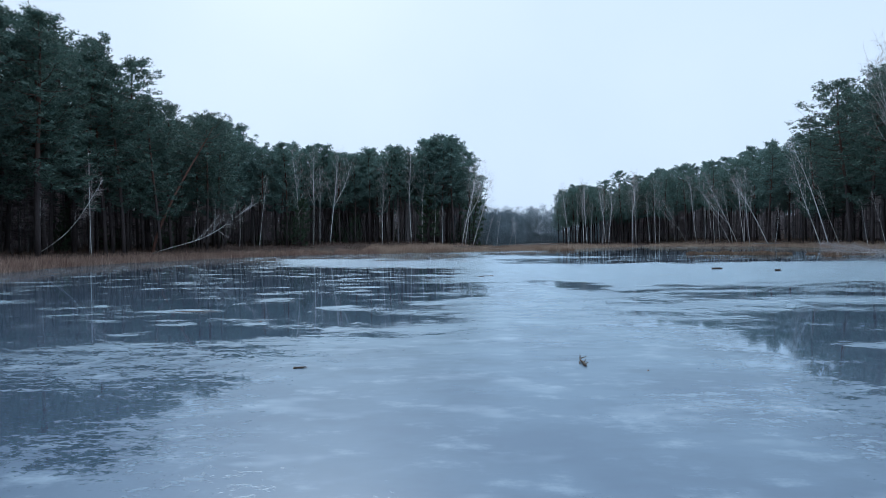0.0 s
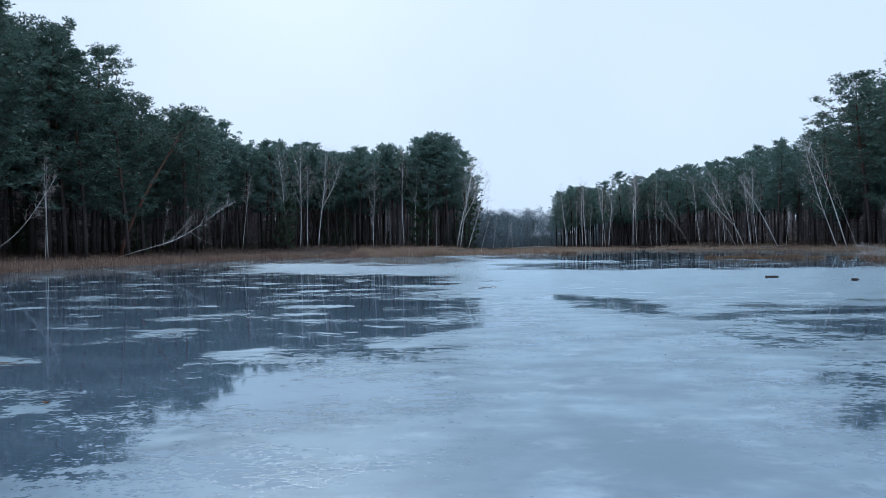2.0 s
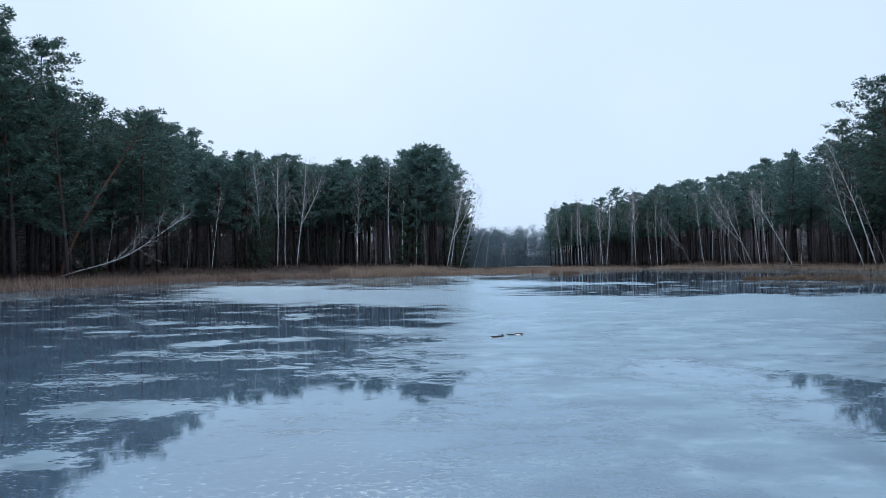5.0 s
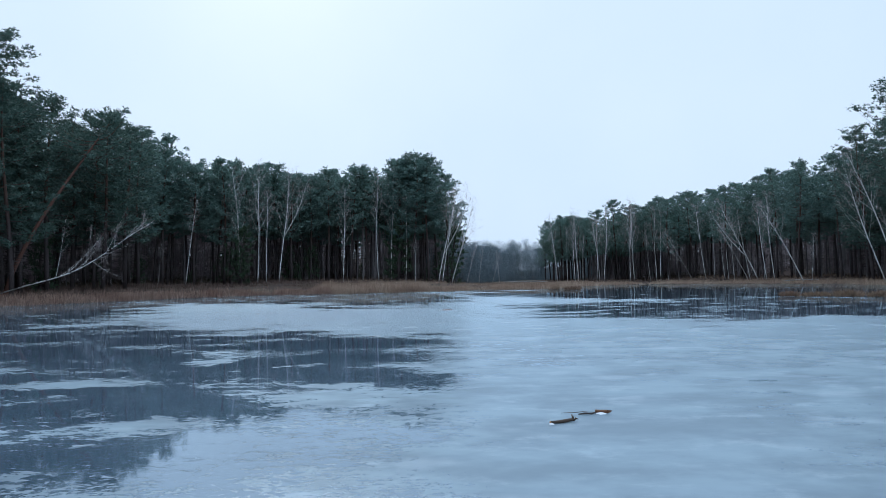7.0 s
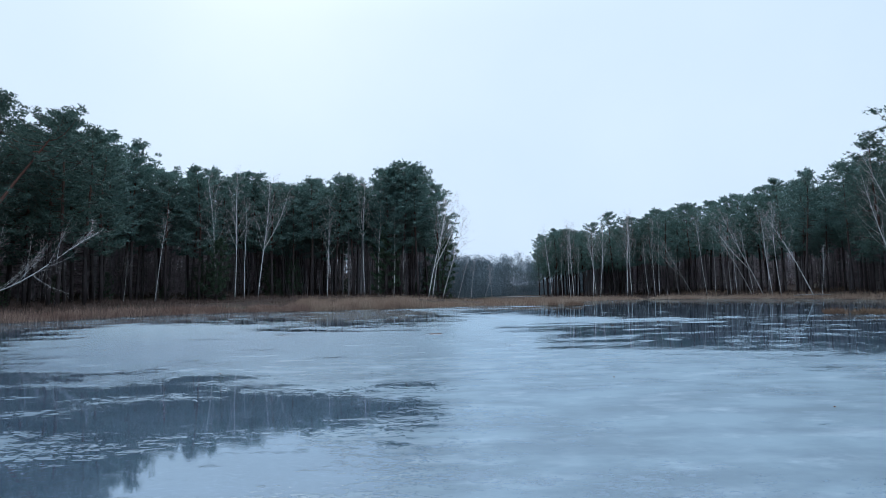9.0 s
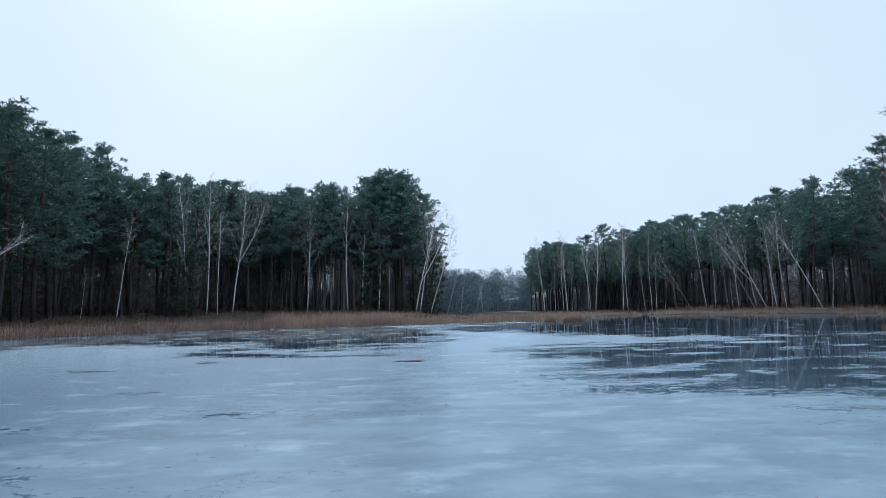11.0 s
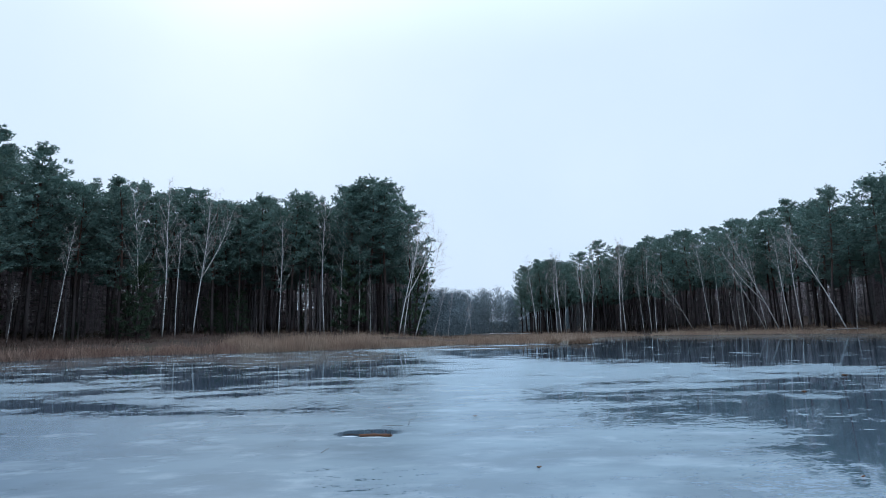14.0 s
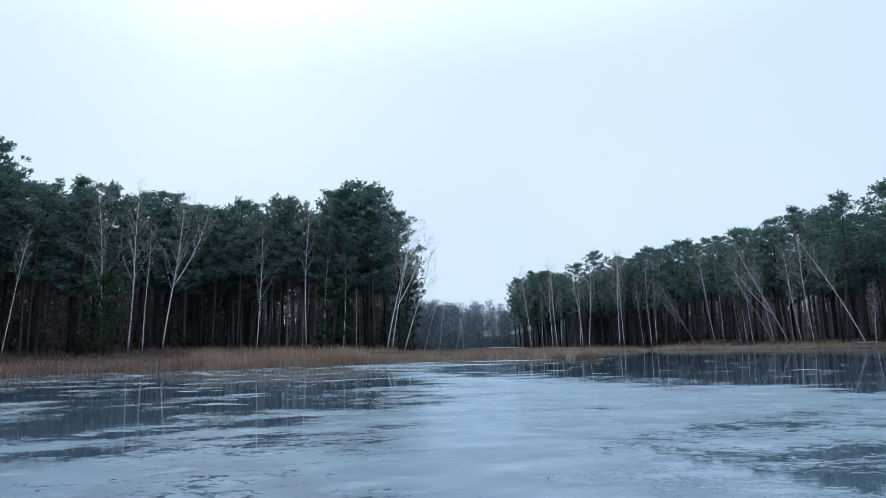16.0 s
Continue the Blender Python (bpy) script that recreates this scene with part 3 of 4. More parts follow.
def rows_along(line, offsets, gap, rng, side, sight_gap=True):
    """Places along a line, in rows behind it."""
    line = np.array(line, float)
    leg = np.linalg.norm(np.diff(line, axis=0), axis=1)
    total = np.concatenate([[0], np.cumsum(leg)])
    for row, off in enumerate(offsets):
        d = rng.uniform(0, gap)
        while d < total[-1]:
            k = min(np.searchsorted(total, d, side="right") - 1, len(leg) - 1)
            way = (line[k + 1] - line[k]) / leg[k]
            normal = np.array([-way[1], way[0]]) * side
            p = line[k] + way * (d - total[k]) + normal * (off + rng.normal(0, 1.7)) + rng.normal(0, 0.5, 2)
            # leave out trees in a wedge fitted to the camera's line of sight
            if sight_gap and p[1] > 137 and 0.035 * p[1] < p[0] < 0.165 * p[1] and p[1] < 222:
                d += gap
                continue
            yield row, p
            d += gap * rng.uniform(0.7, 1.35)


rng = np.random.default_rng(5)
BIRCH_SPOTS = np.array([(-37.6, 77.5), (-36.2, 81.0), (-39.2, 76), (-42.2, 61.5), (-40.5, 57), (-38.6, 69), (-41, 104), (-40, 108), (-33, 117), (-31, 119), (-28.7, 122.5), (-18.3, 128.5), (-12.9, 131), (-10.4, 132), (-1, 127.5), (2.3, 128),
                        (61.3, 116), (57.8, 93.6), (57.1, 90.2), (61.8, 134), (61, 153), (50.6, 166), (40.7, 163)], float)


def near_birch(x, y):
    return bool((np.hypot(BIRCH_SPOTS[:, 0] - x, BIRCH_SPOTS[:, 1] - y) < 2.6).any())


for row, (x, y) in rows_along(LEFT_LINE, (0.5, 4.5, 9.5), 4.4, rng, 1):
    tall = rng.uniform(20.9, 23.9)
    if y < 68:
        tall += 1.5
    elif y < 101:
        tall -= 0.9 if y < 85 else 1.5
    elif x > -12.5:
        tall += 1.1
    elif y > 112:
        tall -= 1.1
    if x > 2.2 or row == 0 and near_birch(x, y):
        continue
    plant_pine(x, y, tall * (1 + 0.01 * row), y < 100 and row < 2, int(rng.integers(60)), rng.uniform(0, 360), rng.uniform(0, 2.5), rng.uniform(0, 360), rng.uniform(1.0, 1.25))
for row, (x, y) in rows_along(RIGHT_LINE, (0.5, 4.5, 9.5), 4.6, rng, -1):
    tall = rng.uniform(18.5, 21.5) + (4.3 if y < 96 else 3.2 if y < 104 else 0) + (0.9 if 134 < y < 178 else 0) - (0.5 if y > 150 else 0) - (1.8 if y > 178 else 0)
    if row == 0 and near_birch(x, y):
        continue
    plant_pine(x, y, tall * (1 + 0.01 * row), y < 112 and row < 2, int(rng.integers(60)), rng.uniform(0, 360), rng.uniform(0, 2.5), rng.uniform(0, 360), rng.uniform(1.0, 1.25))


for k, (x, y, tall) in enumerate(((32.6, 186, 16.0), (34.2, 183, 17.2), (33.4, 191, 15.5), (36.0, 188, 18.0), (31.4, 193, 13.0), (38.5, 186, 18.5))):
    plant_pine(x, y, tall, False, 2, 71 * k, 1.0, 40 * k, 1.2)

# a red-barked pine that leans out over the water
red_wood, red_green, red_dead = pine_meshes(97, 19.5, 22, crown_from=0.74, spread=3.4, lean=9.0)
red_wood.materials[0] = M_PINE_RED
red_pine = tree("leaning_pine", (red_wood, red_green, red_dead), "red-barked Scots pine leaning over with dead lower limbs", "tree", "pines round the pond", Matrix())
red_pine.matrix_basis = pose(-41.2, 74.0, 0.3, 0, 0, 52)
for k, (x, y, tall) in enumerate(((-40.4, 89.0, 21.9), (-43.0, 91.5, 21.2), (-49.3, 76.0, 29.0), (-46.3, 77.0, 26.4), (-52.5, 74.0, 29.0), (-43.2, 64.5, 25.0), (-40.6, 66.8, 23.0), (-38.6, 71.6, 20.3), (-45.5, 60.0, 25.5), (-46.5, 54.5, 25.5), (-47, 67, 25), (-44, 50, 24.5), (-43.5, 79.5, 21.0))):
    plant_pine(x, y, tall, True, k, 50 * k, 1.5, 77 * k, 1.1)

for k, (x, y, tall) in enumerate(((-46, 113, 21.5), (-43, 120, 21.0), (-40.5, 124, 21.5), (-37.5, 127, 20.8), (-35.2, 124, 20.0), (-34.5, 129.5, 21.4), (-31.5, 132.5, 21.0), (-28, 135, 21.2), (-24.5, 136, 20.8), (-38.6, 120.5, 20.2), (-17, 140, 20.5), (-20, 145, 21), (-22.5, 140.5, 20.5), (-14.5, 143, 21), (-18.5, 150, 21))):
    plant_pine(x, y, tall, False, k, 64 * k, 1.2, 91 * k, 1.2)


def far_wood(name, line, offsets, gap, seed, side, low, high, label, stems=(), leaf=None, foot=0.30, sprays=5, fine=1.0, sight_gap=True):
    """A wood that is too deep to count, as one mesh."""
    r = np.random.default_rng(seed)
    shapes = []
    for k in range(4):
        r2 = np.random.default_rng(900 + k)
        n = 95
        q = r2.uniform(0, 1, n)
        a = r2.uniform(0, 6.3, n)
        rad = 3.0 * np.sqrt(r2.uniform(0, 1, n)) * (0.35 + 0.75 * np.sin(np.pi * (0.15 + 0.85 * q)))
        c = np.column_stack([rad * np.cos(a), rad * np.sin(a), 22 * (foot + (1 - foot) * q)])
        c = np.repeat(c, sprays, 0)
        base = c + r2.normal(0, 0.3 + 0.3 / fine * (fine < 1), c.shape) * (1, 1, 0.6)
        shapes.append((base, r2.normal(0, 0.6, c.shape) + (0, 0, 0.5), fine * r2.uniform(1.0, 1.8, len(c)), fine ** 1.4 * r2.uniform(0.5, 0.9, len(c))))
    crowns, trunks = Geo(), Geo()
    for row, (x, y) in rows_along(line, offsets, gap, r, side, sight_gap):
        s = r.uniform(low, high) / 22
        z = land_at(x, y)
        base, way, length, width = shapes[int(r.integers(4))]
        t = r.uniform(0, 6.3)
        turn = np.array([[math.cos(t), -math.sin(t), 0], [math.sin(t), math.cos(t), 0], [0, 0, 1]])
        crowns.blades(base @ turn.T * s + (x, y, z), way @ turn.T, length * s, width * s, r)
        trunks.tube([(x, y, z - 0.3), (x + r.normal(0, 0.3), y + r.normal(0, 0.3), z + 10 * s), (x, y, z + 18 * s)], [0.2 * s, 0.15 * s, 0.03], 4, False)
    for row, (x, y) in rows_along(line, stems, 1.9, r, side):
        if y > 205:
            continue
        z = land_at(x, y)
        h = r.uniform(9, 17)
        a, b = r.normal(0, 0.25, 2)
        trunks.tube([(x, y, z - 0.3), (x + a, y + b, z + h)], [r.uniform(0.06, 0.17), 0.05], 4, False)
    root = tagged(thing(name, label, "wood"), kind="stuff")
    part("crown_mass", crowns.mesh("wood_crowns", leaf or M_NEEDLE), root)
    part("stem_mass", trunks.mesh("wood_trunks", leaf or M_STEM_HAZED), root)


far_wood("pine_wood", LEFT_LINE, (14, 19, 24, 30), 4.6, 61, 1, 17.5, 21.5, "deep dark pine wood behind the shore trees", range(12, 100, 3), None, 0.52, 8, 0.65)
# thickets added as filler, so that no sky shows between the trunks
far_wood("bare_thicket", LEFT_LINE[:9], (16, 21, 26), 4.0, 64, 1, 12, 18, "brown bare thicket added to close the back of the wood", (), M_BARE_HAZED, 0.01, 12, 0.5)
BACK_LINE = [(-74, 60), (-70, 100), (-58, 128), (-40, 146), (-18, 156), (3, 158)]
far_wood("bare_thicket", BACK_LINE, (0, 4, 8, 13), 2.4, 66, 1, 12, 17, "brown bare thicket added to close the back of the wood", (), M_BARE_HAZED, -0.01, 9, 0.55)
far_wood("bare_thicket", BACK_LINE, (19, 23, 27), 2.4, 68, 1, 17, 21, "brown bare thicket added to close the back of the wood", (), M_BARE_HAZED, -0.01, 9, 0.55)
far_wood("pine_wood", RIGHT_LINE, (14, 19, 24, 30), 4.6, 62, -1, 16, 19, "deep dark pine wood behind the shore trees", range(12, 100, 3), None, 0.52, 8, 0.65)
far_wood("bare_thicket", RIGHT_LINE, (17, 23, 29, 36), 3.3, 65, -1, 11, 16, "brown bare thicket added to close the back of the wood", (), M_BARE_HAZED, 0.01, 12, 0.5)
far_wood("bare_thicket", [(72, 40), (76, 100), (84, 140), (80, 175), (66, 200), (52, 212)], (18, 22, 26), 2.6, 69, -1, 15, 19, "brown bare thicket added to close the back of the wood", (), M_BARE_HAZED, -0.01, 9, 0.55)
far_wood("far_wood", [(-30, 235), (0, 228), (25, 236), (50, 246), (80, 250)], (0, 4, 8, 13, 19), 2.2, 63, 1, 11.0, 15.5, "far wood at the end of the valley, coloured grey for mist", (), M_FAR_HAZED, 0.0, 16, 0.42)

far_wood("far_wood", [(6.5, 150), (11, 172), (16, 196), (22, 225)], (-1, 2.5, 6, 10), 3.4, 67, 1, 6.5, 11.0, "low wood on the side of the valley, coloured grey for mist", (), M_FAR_HAZED, 0.02, 18, 0.5, False)

# young pines and brush under the shore trees
young = [pine_meshes(51 + k, 7, 24, 4, 5, 6, 0.34, 0.10, 0.25, 0.06, 1.5, 0, 5) for k in range(3)]
for k, me in enumerate(young):
    me[1].materials[0] = M_SPRUCE
YOUNG = {}


def plant_young(x, y, height, pick, turn):
    k = pick % 3
    s = height / 7
    m = pose(x, y, land_at(x, y) - 0.1, 0, 0, turn) @ Matrix.Diagonal((s, s, s, 1))
    if k in YOUNG:
        return repeat(YOUNG[k], m)
    YOUNG[k] = tree("young_pine", young[k], "bushy young pine green down to the ground", "tree", "young pines under the trees", Matrix())
    YOUNG[k].matrix_basis = m
    return YOUNG[k]


for x, y, height in ((-33.0, 116.2, 9.5), (-7.9, 131.6, 13.0), (-44.5, 84, 7), (-35, 121, 6), (-24, 130, 6.5), (2.6, 131, 11)):
    plant_young(x, y, height, int(x * 7) % 3, x * 50)
for row, (x, y) in rows_along(LEFT_LINE, (4.0, 9.0), 14.0, rng, 1):
    plant_young(x, y, rng.uniform(2.5, 6.5), int(rng.integers(3)), rng.uniform(0, 360))

# birches: straight, forked and one-sided shapes
BIRCH_LABEL = "slender bare silver birch with white bark"
birch_pool = [birch_meshes(71, 18), birch_meshes(72, 18, 20, 0.42), birch_meshes(73, 18, 16, 0, 1.2, 0.07, 0.5, 0.36), birch_meshes(74, 18, 19, 0.0, -0.8, 0.078, 0.33),
              birch_meshes(75, 18, 13, 0, 0.6, 0.068, 0.55, 0.30), birch_meshes(76, 18, 17, 0.3, 0.4, 0.082, 0.45)]
BIRCH = {}


def plant_birch(x, y, height, lean=0.0, pick=0, turn=0.0, wide=1.0):
    """A birch whose top leans lean metres to +x."""
    k = pick % len(birch_pool)
    s = height / 18.0
    tip = math.degrees(math.atan2(lean, height))
    m = pose(x, y, land_at(x, y) - 0.1, 0, tip, 0) @ pose(0, 0, 0, 0, 0, turn) @ Matrix.Diagonal((s * wide, s * wide, s, 1))
    if k in BIRCH:
        return repeat(BIRCH[k], m)
    BIRCH[k] = tree("birch_tree", birch_pool[k], BIRCH_LABEL, "tree", "birches round the pond", Matrix(), ("trunk", "crown"))
    BIRCH[k].matrix_basis = m
    return BIRCH[k]


for row in (
        # x, y, height, lean, shape, turn
        (-40.9, 103.8, 6.5, 0.5, 4, 20), (-38.7, 108, 13.5, 1.4, 4, 70), (-33.2, 117, 19.6, -0.8, 3, 10), (-31.1, 119, 20.0, 0.8, 0, 40), (-30.2, 121, 16.0, 0.3, 4, 200),
        (-28.4, 122.5, 19.5, 1.6, 1, 0), (-18.0, 128.5, 17.4, 0.3, 3, 120), (-11.6, 131, 20.4, -1.6, 2, 30), (-9.2, 132, 21.2, 0.0, 0, 200), (-6.4, 131, 16.8, 0.6, 4, 310),
        (-0.1, 127, 18.4, 3.0, 5, 0), (0.6, 127.6, 17.6, 2.4, 2, 90), (2.3, 128, 15.4, 4.2, 0, 140), (5.1, 129, 7.5, 1.9, 4, 50), (8.6, 147, 8.0, 0.8, 4, 90), (12.4, 158, 7.5, 2.2, 3, 20), (15.0, 166, 8.5, -0.5, 0, 10), (-4.5, 130, 8.5, 0.0, 4, 10)):
    plant_birch(*row)
for row in (
        (32.4, 180, 18.1, -1.4, 0, 30), (35.6, 182, 15.6, -0.4, 2, 80), (36.3, 176, 17.8, -0.7, 3, 190), (36.8, 174, 19.0, -0.9, 0, 250), (38.9, 178, 12.5, 0.1, 4, 60),
        (39.8, 167, 15.7, 0.5, 4, 300), (41.1, 169, 16.6, -0.6, 2, 220), (41.0, 165, 19.6, 1.8, 3, 20), (47.9, 166, 19.8, 0.6, 1, 60), (49.2, 166.5, 19.3, -1.1, 0, 170),
        (52.3, 164, 12.9, -1.2, 4, 40), (53.5, 163, 17.8, -0.6, 3, 200), (54.2, 162, 17.9, -0.2, 0, 150), (55.6, 161, 7.7, 0.8, 4, 160), (57.1, 158, 6.1, -0.8, 4, 10),
        (59.7, 157, 13.7, -6.7, 5, 180), (59.4, 149, 16.8, -2.5, 2, 60), (62.7, 152, 15.8, 0.1, 4, 260), (61.3, 144, 10.6, -1.0, 4, 100), (60.6, 141, 15.4, -0.8, 2, 90),
        (62.3, 142, 14.9, -0.7, 4, 140), (62.1, 136, 12.6, -5.5, 2, 220), (63.5, 138, 14.5, -2.6, 4, 10), (62.3, 132.5, 17.4, -7.2, 5, 170), (65.3, 136, 9.4, 0.0, 4, 30),
        (62.5, 130, 15.6, -1.9, 0, 200), (62.3, 127, 16.5, -2.2, 2, 320), (60.1, 114.5, 14.9, -6.0, 2, 180, 1.2), (61.6, 115, 8.2, 0.6, 0, 90),
        (57.8, 93.6, 15.4, -5.2, 3, 220), (57.1, 90.2, 17.6, -4.6, 2, 140), (60.4, 93, 10.5, -4.0, 4, 10)):
    plant_birch(*row)
for row in (
        (-41.4, 61.5, 12.0, 0.2, 4, 0, 0.75), (-41.9, 62.6, 11.0, -0.3, 4, 120, 0.7), (-43.8, 56.5, 7.5, 0.8, 4, 0, 0.9), (56.6, 72.5, 25.0, -3.5, 1, 60, 0.8), (56.2, 80, 6.5, -1.2, 4, 30), (56.5, 77, 7.5, -1.8, 4, 300)):
    plant_birch(*row)


# ---- reeds and sedge ----
def reed_belt(name, label, line, width, count, tall, seed, material):
    r = np.random.default_rng(seed)
    line = np.array(line, float)
    leg = np.linalg.norm(np.diff(line, axis=0), axis=1)
    pick = r.choice(len(leg), count, p=leg / leg.sum())
    s = r.uniform(0, 1, count)
    way = (line[pick + 1] - line[pick]) / leg[pick][:, None]
    normal = np.column_stack([-way[:, 1], way[:, 0]])
    off = r.uniform(0, 1, count) ** 1.2 * width
    p = line[pick] + way * (s * leg[pick])[:, None] + normal * off[:, None]
    clump = 0.58 + 0.52 * np.sin(p[:, 0] * 1.1 + 2 * np.sin(p[:, 1] * 0.8)) * np.sin(p[:, 1] * 0.9)
    p += r.normal(0, 0.12, p.shape)
    z = land(p)
    keep = z > -0.16
    p, z, clump = p[keep], np.maximum(z[keep], -0.02), clump[keep]
    n = len(p)
    g = Geo()
    lean = r.normal(0, 0.32, (n, 3)) + (0, 0, 1)
    g.blades(np.column_stack([p, z - 0.05]), lean, tall * r.uniform(0.45, 1.3, n) ** 1.2 * (0.35 + 0.85 * clump), r.uniform(0.02, 0.055, n), r)
    tip = n // 12
    g.blades(np.column_stack([p[:tip], z[:tip] - 0.05]), r.normal(0, 0.18, (tip, 3)) + (0, 0, 1), tall * r.uniform(1.2, 1.9, tip), r.uniform(0.02, 0.04, tip), r)
    low = n // 2
    g.blades(np.column_stack([p[:low], z[:low] - 0.02]), r.normal(0, 0.8, (low, 3)) + (0, 0, 0.45), 0.5 * tall * r.uniform(0.5, 1.2, low), r.uniform(0.018, 0.04, low), r)
    ob = new(name, g.mesh(name, material))
    tagged(ob, label, "reeds", kind="stuff")


L_SHORE = [(-24, 20), (-27.5, 31), (-31, 40), (-32.5, 52), (-31, 64), (-28.5, 74), (-25, 83), (-20, 88.5), (-12, 88)]
reed_belt("reed_belt", "dry brown reeds and grass along the shore", L_SHORE, 5.5, 60000, 0.66, 81, M_REED_RED)
reed_belt("reed_belt", "tall dry tan reeds on the low spit", [(-12, 88), (-5, 92), (1, 97)], 10, 34000, 0.95, 82, M_REED)
reed_belt("reed_belt", "lower dry tan reeds at the tip of the spit", [(1, 97), (8, 101), (15, 101), (20, 107)], 10, 22000, 0.5, 86, M_REED)
reed_belt("reed_belt", "dry reeds fringing the far shore", [(20, 107), (26, 122), (33, 133), (42, 137), (50, 131), (54, 122), (57, 112), (56, 100), (54, 86), (51, 72), (48, 58), (46, 45)], 9, 34000, 0.7, 83, M_REED)

reed_belt("grass_belt", "low dark dead brush on the bank behind the reeds", L_SHORE + [(-5, 92), (1, 97)], 26, 26000, 0.6, 84, M_BRUSH)
reed_belt("grass_belt", "low dead brown grass on the flat bank", [(20, 107), (26, 122), (33, 133), (42, 137), (50, 131), (54, 122)], 34, 20000, 0.5, 85, M_REED)


def tussock(x, y, rx, ry, tall, count, seed, label):
    """A clump of dry sedge on a low hump that rises through the ice."""
    r = np.random.default_rng(seed)
    root = thing("sedge_tussock", label, "tussock", "tussocks in the ice")
    hump = Geo()
    rings, seg = 5, 18
    verts = [(0, 0, 0.14)]
    for i in range(1, rings + 1):
        for j in range(seg):
            a = j * 2 * math.pi / seg
            k = 1 + 0.18 * math.sin(3 * a + seed) + 0.1 * math.sin(7 * a)
            verts.append((rx * i / rings * k * math.cos(a), ry * i / rings * k * math.sin(a), 0.14 * (1 - (i / rings) ** 2) - 0.03))
    faces = [(0, 1 + j, 1 + (j + 1) % seg) for j in range(seg)]
    for i in range(rings - 1):
        for j in range(seg):
            a, b = 1 + i * seg + j, 1 + i * seg + (j + 1) % seg
            faces.append((a, a + seg, b + seg, b))
    hump.add(verts, faces)
    part("hump", hump.mesh("hump", M_FLOOR, True), root)
    g = Geo()
    a, d = r.uniform(0, 6.3, count), np.sqrt(r.uniform(0, 1, count))
    base = np.column_stack([rx * d * np.cos(a), ry * d * np.sin(a), 0.10 * (1 - d * d) - 0.02])
    way = np.column_stack([np.cos(a) * d * 0.6, np.sin(a) * d * 0.6, np.ones(count)]) + r.normal(0, 0.35, (count, 3))
    g.blades(base, way, tall * r.uniform(0.4, 1.15, count), r.uniform(0.02, 0.045, count), r)
    tagged(part("sedge_clump", g.mesh("sedge", M_SEDGE), root), kind="stuff")
    root.location = (x, y, 0)


RUSTY = "clump of dry rusty sedge in the ice"
for k, (x, y, rx, ry, tall) in enumerate(((24.0, 57.6, 0.6, 0.45, 0.38), (25.2, 56.6, 0.9, 0.5, 0.34), (26.6, 55.6, 0.9, 0.5, 0.48), (28.0, 54.6, 0.85, 0.5, 0.42), (29.3, 53.9, 0.9, 0.5, 0.45), (30.8, 53.2, 0.6, 0.4, 0.34), (33.0, 52.6, 0.5, 0.35, 0.3))):
    tussock(x, y, rx, ry, tall, int(1100 * rx), k, RUSTY if rx > 0.65 else "small " + RUSTY)


def shrub(x, y, tall, wide, seed):
    """A bare low shrub: many thin stems from one root."""
    r = np.random.default_rng(seed)
    root = thing("bare_shrub", "low bare dark shrub among the sedge clumps", "shrub", "shrubs in the ice")
    stems, twigs = Geo(), Geo()
    for k in range(16):
        a, w = r.uniform(0, 6.3), r.uniform(0.2, 1) * wide
        t = np.linspace(0, 1, 4)
        line = np.column_stack([w * math.cos(a) * t, w * math.sin(a) * t, tall * r.uniform(0.6, 1) * (t - 0.15 * t * t) - 0.02 * (t == 0)])
        stems.tube(line, 0.014 * (1.1 - t), 4, False)
        n = 7
        base = np.array([along(line, q) for q in r.uniform(0.3, 1, n)])
        twigs.blades(base, r.normal(0, 0.5, (n, 3)) + (0.5 * math.cos(a), 0.5 * math.sin(a), 0.6), r.uniform(0.15, 0.4, n), np.full(n, 0.02), r)
    part("stems", stems.mesh("shrub_stems", M_DEAD), root)
    part("twigs", twigs.mesh("shrub_twigs", M_DEAD), root)
    root.location = (x, y, 0.08)


shrub(26.6, 57.0, 1.1, 0.7, 31)
shrub(29.8, 55.4, 1.0, 0.9, 32)
tussock(34.5, 50.0, 2.2, 0.9, 0.6, 1400, 4, "clump of dry rusty sedge beside fallen birch branches")
tussock(17.4, 93.5, 1.1, 0.6, 0.55, 1000, 5, "clump of dry sedge in the ice off the spit")
tussock(15.3, 95.5, 0.6, 0.4, 0.55, 350, 6, "small clump of dry sedge in the ice off the spit")


